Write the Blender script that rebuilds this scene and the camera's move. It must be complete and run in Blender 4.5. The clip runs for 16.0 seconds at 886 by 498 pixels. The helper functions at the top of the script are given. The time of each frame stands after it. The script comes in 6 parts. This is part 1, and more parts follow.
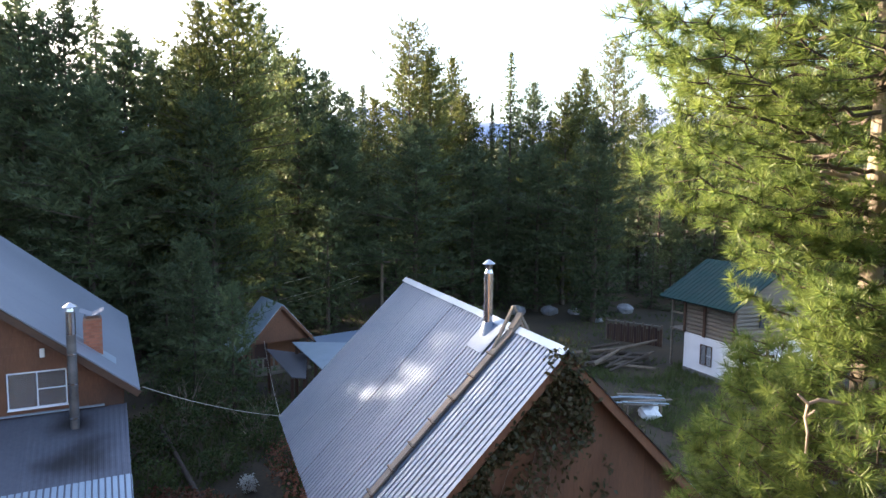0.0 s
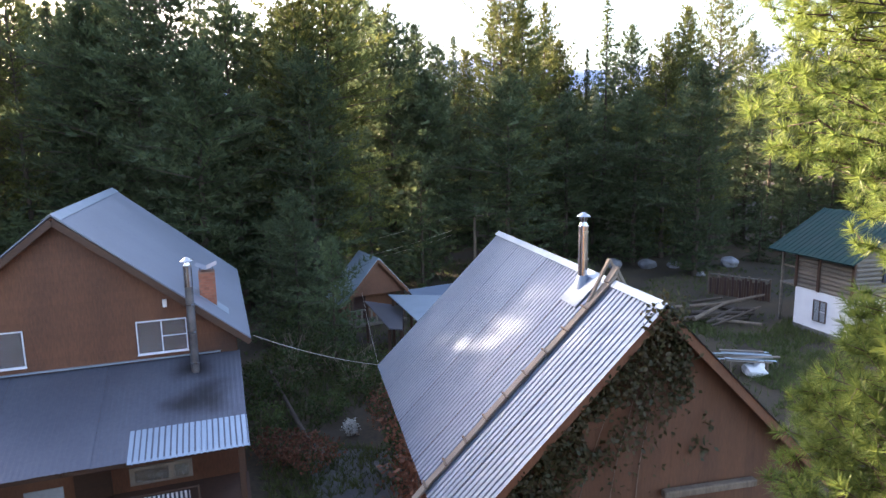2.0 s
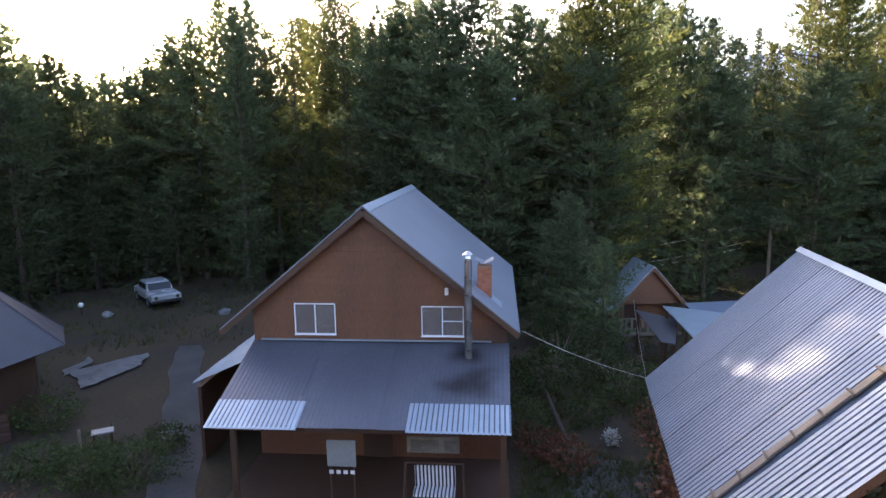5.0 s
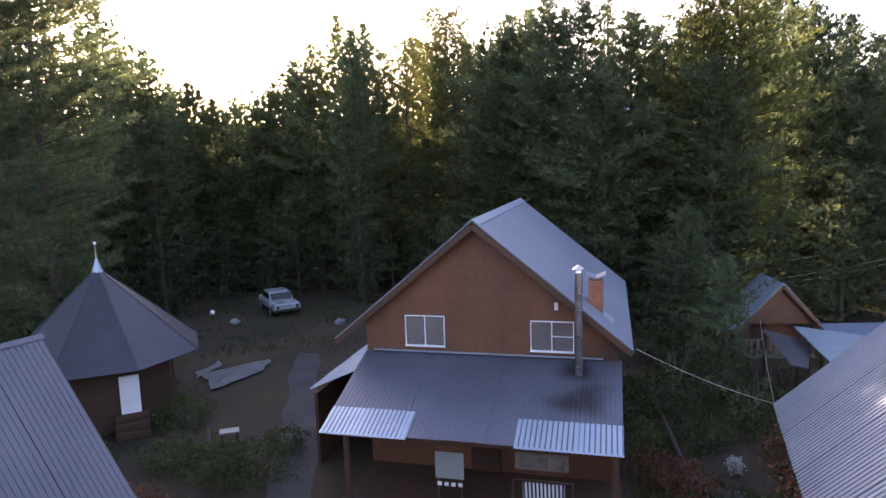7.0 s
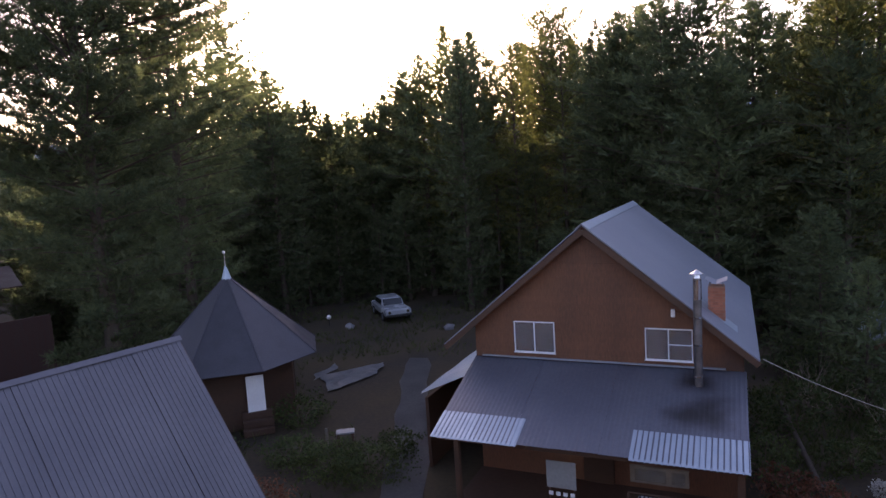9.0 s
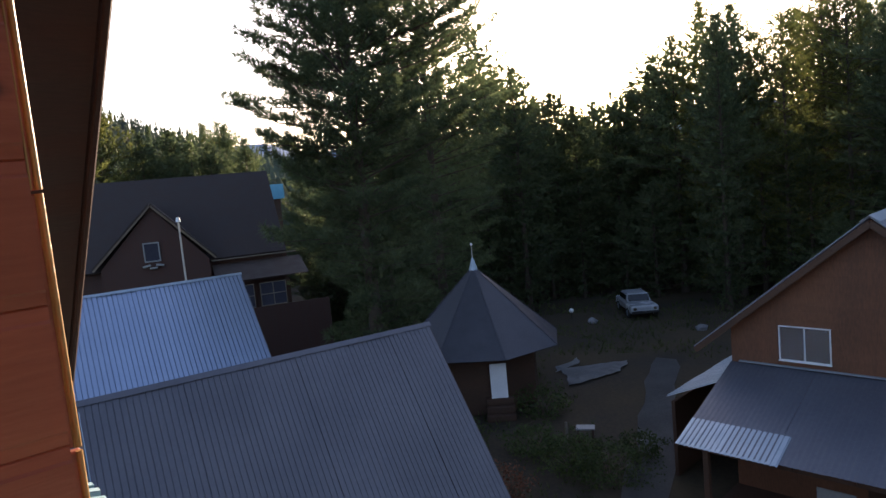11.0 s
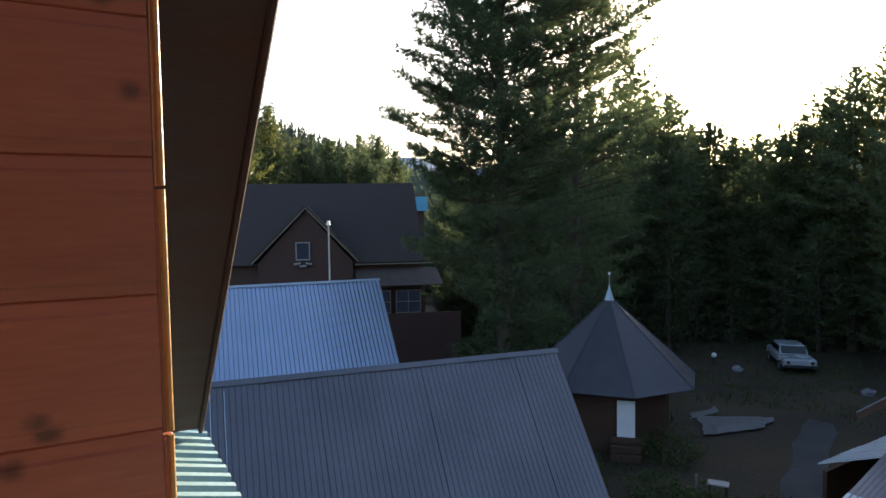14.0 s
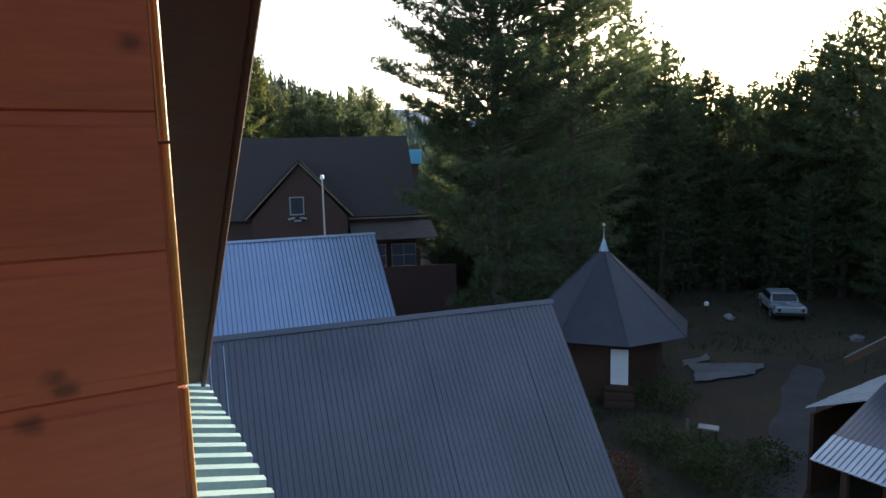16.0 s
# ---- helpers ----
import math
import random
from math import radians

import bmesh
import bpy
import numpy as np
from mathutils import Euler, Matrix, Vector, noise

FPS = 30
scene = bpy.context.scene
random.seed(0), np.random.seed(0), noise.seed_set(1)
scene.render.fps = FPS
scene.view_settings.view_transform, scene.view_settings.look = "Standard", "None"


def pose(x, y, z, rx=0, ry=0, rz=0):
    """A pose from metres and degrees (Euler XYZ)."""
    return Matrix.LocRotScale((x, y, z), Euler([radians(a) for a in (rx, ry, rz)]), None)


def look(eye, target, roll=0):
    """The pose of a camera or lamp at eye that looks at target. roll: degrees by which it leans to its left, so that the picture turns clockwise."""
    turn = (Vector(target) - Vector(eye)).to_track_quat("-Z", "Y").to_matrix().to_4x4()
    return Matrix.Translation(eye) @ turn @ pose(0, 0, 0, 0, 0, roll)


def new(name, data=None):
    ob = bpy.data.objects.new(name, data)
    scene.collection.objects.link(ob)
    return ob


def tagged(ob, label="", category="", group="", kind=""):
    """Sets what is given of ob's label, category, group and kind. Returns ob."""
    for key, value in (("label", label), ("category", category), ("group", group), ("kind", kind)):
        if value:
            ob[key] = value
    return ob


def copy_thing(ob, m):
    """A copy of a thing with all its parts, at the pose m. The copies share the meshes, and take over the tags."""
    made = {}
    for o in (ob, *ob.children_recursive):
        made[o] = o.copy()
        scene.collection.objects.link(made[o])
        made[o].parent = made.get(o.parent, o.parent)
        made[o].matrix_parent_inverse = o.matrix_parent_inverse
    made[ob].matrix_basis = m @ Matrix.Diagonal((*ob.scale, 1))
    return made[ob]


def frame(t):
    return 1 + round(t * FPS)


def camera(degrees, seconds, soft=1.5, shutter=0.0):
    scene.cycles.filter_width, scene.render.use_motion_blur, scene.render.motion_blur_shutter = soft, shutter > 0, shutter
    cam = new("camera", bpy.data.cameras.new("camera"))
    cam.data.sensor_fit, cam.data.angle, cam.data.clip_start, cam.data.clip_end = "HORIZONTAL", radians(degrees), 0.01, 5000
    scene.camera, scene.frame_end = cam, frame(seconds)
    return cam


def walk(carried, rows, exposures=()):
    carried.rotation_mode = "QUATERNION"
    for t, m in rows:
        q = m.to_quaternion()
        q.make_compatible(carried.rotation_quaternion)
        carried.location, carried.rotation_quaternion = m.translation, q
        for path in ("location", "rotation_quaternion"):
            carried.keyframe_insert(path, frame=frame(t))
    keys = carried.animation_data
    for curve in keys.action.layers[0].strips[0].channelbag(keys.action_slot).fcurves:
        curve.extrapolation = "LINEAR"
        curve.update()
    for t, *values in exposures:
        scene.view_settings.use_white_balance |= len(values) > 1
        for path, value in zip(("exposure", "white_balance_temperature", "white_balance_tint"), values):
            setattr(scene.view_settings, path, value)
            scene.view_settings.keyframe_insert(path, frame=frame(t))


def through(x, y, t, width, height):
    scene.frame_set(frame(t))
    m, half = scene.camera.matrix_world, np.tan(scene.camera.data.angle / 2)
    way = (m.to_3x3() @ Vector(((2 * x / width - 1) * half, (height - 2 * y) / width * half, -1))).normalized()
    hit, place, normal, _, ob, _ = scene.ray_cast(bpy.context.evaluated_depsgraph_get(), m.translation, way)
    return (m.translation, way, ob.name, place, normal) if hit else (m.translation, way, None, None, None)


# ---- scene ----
cam = camera(69.6, 16.0)
EYE = 9.0
# seconds, metres aside, metres ahead, yaw, pitch, roll
ROWS = [
    (0, 0, 0, 0.17, -5.51, -0.61),
    (0.5, 0, 0, 0.86, -8.15, -0.30),
    (1, 0, 0, 2.09, -9.54, 0.20),
    (1.5, 0, 0, 5.15, -9.16, 0.19),
    (2, 0, 0, 8.33, -9.64, 1.05),
    (2.5, 0, 0, 12.40, -8.30, 1.98),
    (3, 0, 0, 14.73, -7.96, 1.39),
    (3.5, 0, 0, 15.77, -8.73, 1.60),
    (4, 0, 0, 20.21, -9.32, 0.89),
    (4.3, 0, 0, 27.47, -9.09, 0.86),
    (4.5, 0, 0, 30.73, -9.28, 0.81),
    (5, 0, 0, 32.90, -9.01, 0.80),
    (5.2, 0, 0, 33.34, -9.12, 1.20),
    (7.5, 0, 0, 44.43, -7.39, 2.34),
    (8, 0, 0, 45.28, -7.49, 3.07),
    (8.5, 0, 0, 47.61, -6.92, 2.70),
    (9, 0, 0, 52.17, -6.57, 3.70),
    (9.5, 0, 0, 52.64, -5.92, 4.68),
    (10, 0, 0, 58.94, -6.08, 4.06),
    (10.2, 0, 0.025, 62.85, -6.08, 4.30),
    (12.3, -0.048, 0.206, 80.32, -5.70, 5.72),
    (12.5, -0.048, 0.206, 79.87, -6.85, 5.18),
    (13, -0.045, 0.199, 81.42, -5.67, 2.57),
    (13.5, -0.042, 0.198, 84.45, -3.38, 0.68),
    (14, -0.04, 0.19, 86.59, -3.02, 0.87),
    (14.5, -0.04, 0.19, 88.24, -1.88, 0.70),
    (15, -0.04, 0.19, 88.07, -2.78, 1.02),
    (15.5, -0.04, 0.19, 86.58, -4.13, 1.03),
    (16, -0.04, 0.175, 86.05, -7.25, 1.53),
]
EXPOSURES = [(0.0, 2.92, 6500, 20), (2.0, 3.2, 6700, 25), (3.5, 3.35, 6700, 27), (5.0, 3.0, 6700, 27), (7.5, 2.95, 7000, 40), (9.0, 2.25, 7100, 42),
             (10.0, 2.05, 6900, 34), (12.3, 1.5, 6400, 16), (13.0, 1.75, 6400, 15), (14.5, 1.95, 6400, 14), (16.0, 1.9, 6400, 14)]
walk(cam, [(t, pose(x, y, EYE, 90 + p, r, a)) for t, x, y, a, p, r in ROWS], EXPOSURES)

# ---- world and sun ----
SUN_AZ, SUN_EL = 60.0, 12.0


def bearing(az, dist, z=0.0):
    """A place at a bearing (degrees to the left of ahead) and a distance from the first eye."""
    return Vector((-dist * math.sin(radians(az)), dist * math.cos(radians(az)), z))


world = bpy.data.worlds.new("sky")
scene.world = world
world.use_nodes = True
wn = world.node_tree.nodes
sky = wn.new("ShaderNodeTexSky")
sky.sky_type, sky.sun_disc = "NISHITA", False
sky.sun_elevation, sky.sun_rotation = radians(SUN_EL), radians(-SUN_AZ)
sky.air_density, sky.dust_density, sky.ozone_density = 1.0, 2.2, 1.5
wn["Background"].inputs["Strength"].default_value = 0.12
world.node_tree.links.new(sky.outputs[0], wn["Background"].inputs["Color"])
sun_data = bpy.data.lights.new("sun", "SUN")
sun_data.energy, sun_data.angle, sun_data.color = 5.0, radians(0.6), (1.0, 0.82, 0.56)
sun = new("sun", sun_data)
sun.matrix_world = look(bearing(SUN_AZ, 100, 100 * math.tan(radians(SUN_EL))), (0, 0, 0))


# ---- materials ----
def material(name, one, two, rough=0.7, metal=0.0, scale=3.0, fine=40.0, bump=0.3, stretch=(1, 1, 1), per_object=0.0, island=0.0, spec=0.5):
    """A procedural surface: two colours mixed by a coarse and a fine noise, with relief."""
    m = bpy.data.materials.new(name)
    m.use_nodes = True
    n, l = m.node_tree.nodes, m.node_tree.links
    b = n["Principled BSDF"]
    b.inputs["Roughness"].default_value, b.inputs["Metallic"].default_value = rough, metal
    b.inputs["Specular IOR Level"].default_value = spec
    tc, mp = n.new("ShaderNodeTexCoord"), n.new("ShaderNodeMapping")
    mp.inputs["Scale"].default_value = stretch
    l.new(tc.outputs["Object"], mp.inputs[0])
    big, small = n.new("ShaderNodeTexNoise"), n.new("ShaderNodeTexNoise")
    for t, s, d in ((big, scale, 4), (small, fine, 3)):
        t.inputs["Scale"].default_value, t.inputs["Detail"].default_value = s, d
        l.new(mp.outputs[0], t.inputs["Vector"])
    add = n.new("ShaderNodeMath")
    add.operation = "MULTIPLY_ADD"
    l.new(small.outputs["Fac"], add.inputs[0])
    add.inputs[1].default_value = 0.55
    l.new(big.outputs["Fac"], add.inputs[2])
    ramp = n.new("ShaderNodeMapRange")
    ramp.inputs["From Min"].default_value, ramp.inputs["From Max"].default_value = 0.55, 1.0
    l.new(add.outputs[0], ramp.inputs["Value"])
    mix = n.new("ShaderNodeMix")
    mix.data_type = "RGBA"
    mix.inputs["A"].default_value, mix.inputs["B"].default_value = (*one, 1), (*two, 1)
    l.new(ramp.outputs[0], mix.inputs["Factor"])
    col = mix.outputs["Result"]
    if per_object or island:
        src = n.new("ShaderNodeObjectInfo").outputs["Random"] if per_object else n.new("ShaderNodeNewGeometry").outputs["Random Per Island"]
        hv, mr = n.new("ShaderNodeHueSaturation"), n.new("ShaderNodeMapRange")
        amount = per_object or island
        mr.inputs["To Min"].default_value, mr.inputs["To Max"].default_value = 1 - amount, 1 + amount
        l.new(src, mr.inputs["Value"])
        l.new(mr.outputs[0], hv.inputs["Value"])
        l.new(col, hv.inputs["Color"])
        col = hv.outputs[0]
    l.new(col, b.inputs["Base Color"])
    if bump:
        bp = n.new("ShaderNodeBump")
        bp.inputs["Strength"].default_value, bp.inputs["Distance"].default_value = bump, 0.02
        l.new(add.outputs[0], bp.inputs["Height"])
        l.new(bp.outputs[0], b.inputs["Normal"])
    rr = n.new("ShaderNodeMapRange")
    rr.inputs["From Min"].default_value, rr.inputs["From Max"].default_value = 0.3, 0.7
    swing = 0.03 if metal > 0.3 else 0.11
    rr.inputs["To Min"].default_value, rr.inputs["To Max"].default_value = max(rough - swing, 0.03), min(rough + swing, 1)
    l.new(big.outputs["Fac"], rr.inputs["Value"])
    l.new(rr.outputs[0], b.inputs["Roughness"])
    return m


def foliage(name, one, two, through=0.45, scale=0.8):
    """Needles and leaves: diffuse, with light coming through from behind."""
    m = bpy.data.materials.new(name)
    m.use_nodes = True
    n, l = m.node_tree.nodes, m.node_tree.links
    n.remove(n["Principled BSDF"])
    tc, noi = n.new("ShaderNodeTexCoord"), n.new("ShaderNodeTexNoise")
    noi.inputs["Scale"].default_value, noi.inputs["Detail"].default_value = scale, 3
    l.new(tc.outputs["Object"], noi.inputs["Vector"])
    geo, add = n.new("ShaderNodeNewGeometry"), n.new("ShaderNodeMath")
    add.operation = "MULTIPLY_ADD"
    add.inputs[1].default_value = 0.6
    l.new(geo.outputs["Random Per Island"], add.inputs[0])
    l.new(noi.outputs["Fac"], add.inputs[2])
    mr, mix = n.new("ShaderNodeMapRange"), n.new("ShaderNodeMix")
    mr.inputs["From Min"].default_value, mr.inputs["From Max"].default_value = 0.4, 1.1
    mix.data_type = "RGBA"
    mix.inputs["A"].default_value, mix.inputs["B"].default_value = (*one, 1), (*two, 1)
    l.new(add.outputs[0], mr.inputs["Value"])
    l.new(mr.outputs[0], mix.inputs["Factor"])
    oi, hv, mo = n.new("ShaderNodeObjectInfo"), n.new("ShaderNodeHueSaturation"), n.new("ShaderNodeMapRange")
    mo.inputs["To Min"].default_value, mo.inputs["To Max"].default_value = 0.8, 1.2
    l.new(oi.outputs["Random"], mo.inputs["Value"])
    l.new(mo.outputs[0], hv.inputs["Value"])
    l.new(mix.outputs["Result"], hv.inputs["Color"])
    di, tr, gl, ms, mg = (n.new("ShaderNode" + k) for k in ("BsdfDiffuse", "BsdfTranslucent", "BsdfGlossy", "MixShader", "MixShader"))
    gl.inputs["Roughness"].default_value = 0.45
    gl.inputs["Color"].default_value = (0.8, 0.8, 0.8, 1)
    for s in (di, tr):
        l.new(hv.outputs[0], s.inputs["Color"])
    ms.inputs[0].default_value, mg.inputs[0].default_value = through, 0.02
    l.new(di.outputs[0], ms.inputs[1])
    l.new(tr.outputs[0], ms.inputs[2])
    l.new(ms.outputs[0], mg.inputs[1])
    l.new(gl.outputs[0], mg.inputs[2])
    l.new(mg.outputs[0], n["Material Output"].inputs[0])
    return m


zinc = material("galvanised_steel", (0.19, 0.245, 0.325), (0.24, 0.295, 0.375), 0.46, 0.55, 0.6, 14, 0.02, per_object=0.04)
blue_steel = material("blue_grey_roof_steel", (0.20, 0.225, 0.27), (0.245, 0.27, 0.315), 0.5, 0.35, 0.6, 12, 0.02, per_object=0.02)
porch_steel = material("dark_porch_steel", (0.105, 0.112, 0.14), (0.145, 0.152, 0.18), 0.5, 0.4, 0.5, 12, 0.03, per_object=0.03)
pale_blue_steel = material("pale_blue_roof_steel", (0.34, 0.42, 0.57), (0.40, 0.48, 0.63), 0.34, 0.7, 0.5, 12, 0.02, per_object=0.03)
zinc_new = material("new_zinc_sheet", (0.31, 0.39, 0.46), (0.39, 0.46, 0.53), 0.42, 0.55, 2.0, 30, 0.05, per_object=0.06)
zinc_old = material("weathered_steel", (0.115, 0.115, 0.133), (0.148, 0.147, 0.167), 0.45, 0.5, 0.7, 14, 0.04, per_object=0.04)
chrome = material("polished_flue_steel", (0.62, 0.60, 0.58), (0.72, 0.70, 0.68), 0.2, 1.0, 4, 60, 0.03)
flue_dull = material("sooty_flue_steel", (0.14, 0.13, 0.13), (0.28, 0.27, 0.27), 0.42, 0.8, 3, 50, 0.05)
orange_wall = material("stained_pine_wall", (0.095, 0.037, 0.019), (0.19, 0.078, 0.038), 0.65, 0, 0.9, 26, 0.25, (1, 1, 0.25), per_object=0.05)
# darker copy of the stained pine, the gable's shade put into its colour
gable_boards = material("shaded_gable_boards", (0.078, 0.032, 0.017), (0.125, 0.054, 0.027), 0.75, 0, 1.2, 26, 0.25, (1, 1, 0.25), per_object=0.10)
brown_wall = material("dark_stained_wall", (0.052, 0.026, 0.016), (0.09, 0.044, 0.026), 0.7, 0, 1.5, 30, 0.25, (0.3, 0.3, 1), per_object=0.1)
plank_red = material("varnished_red_pine", (0.31, 0.078, 0.042), (0.42, 0.122, 0.064), 0.5, 0, 3.0, 30, 0.12, (0.5, 0.5, 5), per_object=0.14)
# pale gold that paints the sunlit line on the balcony corner
sunlit_edge = material("gold_sunlit_pine", (0.36, 0.19, 0.06), (0.48, 0.28, 0.10), 0.45, 0, 6, 60, 0.2)
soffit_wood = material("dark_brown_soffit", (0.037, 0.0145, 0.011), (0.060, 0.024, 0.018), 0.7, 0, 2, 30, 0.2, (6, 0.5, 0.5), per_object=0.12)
raw_wood = material("weathered_plank", (0.165, 0.135, 0.105), (0.26, 0.215, 0.17), 0.75, 0, 3, 40, 0.3, (1, 6, 1), per_object=0.15)
grey_log = material("grey_timber", (0.12, 0.10, 0.08), (0.20, 0.17, 0.14), 0.8, 0, 2, 26, 0.35, (0.3, 0.3, 3), per_object=0.15)
white_paint = material("white_plaster", (0.70, 0.71, 0.74), (0.82, 0.83, 0.85), 0.8, 0, 1.2, 22, 0.12)
frame_white = material("white_plastic", (0.74, 0.74, 0.75), (0.84, 0.84, 0.84), 0.4, 0, 2, 30, 0.03)
brick_red = material("red_brick", (0.32, 0.10, 0.055), (0.42, 0.16, 0.09), 0.85, 0, 5, 60, 0.3, per_object=0.2)
mortar = material("reddish_mortar", (0.26, 0.13, 0.085), (0.32, 0.17, 0.115), 0.9, 0, 6, 60, 0.3)
green_roof = material("green_painted_roof", (0.007, 0.030, 0.028), (0.012, 0.044, 0.041), 0.7, 0.0, 1.5, 20, 0.08, per_object=0.06, spec=0.25)
dark_roof = material("dark_shingle_roof", (0.021, 0.0145, 0.0135), (0.036, 0.025, 0.023), 0.8, 0, 2, 30, 0.3, per_object=0.15)
gazebo_roof = material("grey_gazebo_roof", (0.052, 0.053, 0.066), (0.082, 0.083, 0.1), 0.6, 0.2, 1.5, 24, 0.15, per_object=0.08)
concrete = material("worn_concrete", (0.10, 0.098, 0.096), (0.17, 0.166, 0.16), 0.9, 0, 0.8, 12, 0.3)
dirt = material("forest_ground", (0.020, 0.0145, 0.008), (0.068, 0.047, 0.023), 0.95, 0, 0.3, 7, 0.6)
bark = material("pine_bark", (0.10, 0.075, 0.055), (0.20, 0.15, 0.11), 0.9, 0, 4, 24, 0.7, (1, 1, 0.3))
bark_light = material("flaky_grey_bark", (0.15, 0.12, 0.088), (0.30, 0.25, 0.185), 0.9, 0, 9, 40, 0.9, (1, 1, 0.4))
turquoise_roof = material("pale_turquoise_roof_paint", (0.18, 0.31, 0.34), (0.26, 0.39, 0.42), 0.5, 0.1, 2.5, 60, 0.08, per_object=0.04)
limb_bark = material("dark_limb_bark", (0.045, 0.034, 0.026), (0.095, 0.07, 0.052), 0.9, 0, 12, 50, 0.6)
tarp = material("pale_sheeting", (0.20, 0.215, 0.225), (0.29, 0.305, 0.315), 0.5, 0, 1.5, 14, 0.2)
blue_paint = material("bright_blue_paint", (0.10, 0.36, 0.52), (0.14, 0.44, 0.60), 0.5, 0, 2, 20, 0.05)
car_white = material("silver_car_paint", (0.28, 0.30, 0.32), (0.36, 0.38, 0.41), 0.25, 0, 1, 20, 0.0)
rubber = material("black_rubber", (0.015, 0.015, 0.016), (0.03, 0.03, 0.03), 0.8, 0, 8, 60, 0.2)
stone = material("grey_boulder", (0.15, 0.15, 0.16), (0.25, 0.25, 0.265), 0.9, 0, 2, 18, 0.6, per_object=0.15)
cloth_dark = material("navy_cloth", (0.02, 0.022, 0.04), (0.04, 0.042, 0.06), 0.9, 0, 5, 60, 0.2)
cloth_white = material("white_cloth", (0.66, 0.66, 0.68), (0.76, 0.76, 0.78), 0.9, 0, 5, 60, 0.2)
red_cloth = material("red_cloth", (0.40, 0.05, 0.04), (0.50, 0.08, 0.06), 0.9, 0, 5, 60, 0.2)
cable_mat = material("pale_cable", (0.42, 0.38, 0.33), (0.52, 0.48, 0.42), 0.6, 0, 6, 40, 0.1)
# pale blue paints the air's haze onto the far ridge
haze_blue = material("haze_tinted_forest", (0.26, 0.32, 0.42), (0.34, 0.40, 0.50), 1.0, 0, 0.004, 0.02, 0.0, spec=0.0)
needles = foliage("conifer_needles", (0.062, 0.098, 0.052), (0.12, 0.15, 0.068), 0.5, 0.5)
# yellower needles: the warm tone of sunlit stone pines is put into the colour
needles_warm = foliage("warm_conifer_needles", (0.06, 0.085, 0.03), (0.15, 0.16, 0.045), 0.45, 0.5)
needles_near = foliage("long_pine_needles", (0.058, 0.112, 0.034), (0.195, 0.25, 0.062), 0.5, 1.2)
# greyer and bluer than the near needles, distance haze put into the colour
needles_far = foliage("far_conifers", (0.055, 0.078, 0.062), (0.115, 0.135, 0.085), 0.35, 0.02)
vine_leaf = foliage("vine_leaves", (0.05, 0.06, 0.025), (0.11, 0.085, 0.04), 0.5, 1.5)
shrub_leaf = foliage("shrub_leaves", (0.035, 0.06, 0.02), (0.085, 0.115, 0.035), 0.4, 1.0)
grass_leaf = foliage("grass_blades", (0.045, 0.07, 0.02), (0.11, 0.13, 0.045), 0.4, 0.6)
pale_leaf = foliage("pale_flower_heads", (0.42, 0.42, 0.38), (0.62, 0.62, 0.58), 0.3, 3.0)
red_leaf = foliage("reddish_leaves", (0.12, 0.05, 0.03), (0.22, 0.10, 0.06), 0.4, 2.0)

def spots(m, places, colour, inner, outer, squash=(1, 1, 1), ragged=0.0, most=0.85):
    """Stains of their own shape round given places: soot, knots."""
    n, l = m.node_tree.nodes, m.node_tree.links
    tc, last = n.new("ShaderNodeTexCoord"), None
    vec = tc.outputs["Object"]
    noi = n.new("ShaderNodeTexNoise")
    noi.inputs["Scale"].default_value, noi.inputs["Detail"].default_value = 0.9 / outer, 4
    l.new(vec, noi.inputs["Vector"])
    for p in places:
        mp, ln = n.new("ShaderNodeMapping"), n.new("ShaderNodeVectorMath")
        mp.inputs["Scale"].default_value = squash
        mp.inputs["Location"].default_value = [-p[k] * squash[k] for k in range(3)]
        ln.operation = "LENGTH"
        l.new(vec, mp.inputs[0])
        l.new(mp.outputs[0], ln.inputs[0])
        if last is None:
            last = ln.outputs["Value"]
        else:
            mn = n.new("ShaderNodeMath")
            mn.operation = "MINIMUM"
            l.new(last, mn.inputs[0])
            l.new(ln.outputs["Value"], mn.inputs[1])
            last = mn.outputs[0]
    add, mr, mix = n.new("ShaderNodeMath"), n.new("ShaderNodeMapRange"), n.new("ShaderNodeMix")
    add.operation = "MULTIPLY_ADD"
    l.new(noi.outputs["Fac"], add.inputs[0])
    add.inputs[1].default_value = ragged * outer
    l.new(last, add.inputs[2])
    mr.interpolation_type = "SMOOTHSTEP"
    mr.inputs["From Min"].default_value, mr.inputs["From Max"].default_value = inner + 0.5 * ragged * outer, outer + 0.5 * ragged * outer
    mr.inputs["To Min"].default_value, mr.inputs["To Max"].default_value = most, 0.0
    l.new(add.outputs[0], mr.inputs["Value"])
    mix.data_type = "RGBA"
    b = n["Principled BSDF"]
    l.new(b.inputs["Base Color"].links[0].from_socket, mix.inputs["A"])
    mix.inputs["B"].default_value = (*colour, 1)
    l.new(mr.outputs[0], mix.inputs["Factor"])
    l.new(mix.outputs["Result"], b.inputs["Base Color"])


KNOTS = ((0.035, 0.134), (0.012, 0.228), (-0.10, 0.135), (-0.062, -0.20), (-0.085, -0.245), (-0.052, -0.215))
spots(plank_red, [(-0.745, y, EYE + z) for y, z in KNOTS], (0.04, 0.014, 0.01), 0.003, 0.017, (1, 0.85, 1.1), 0.8, 0.75)
spots(porch_steel, [(4.9, -1.75, EYE - 5.97), (5.15, -1.6, EYE - 5.92), (4.95, -0.5, EYE - 5.55)], (0.022, 0.017, 0.015), 0.1, 0.85, (1.0, 0.9, 0.6), 1.4, 0.85)
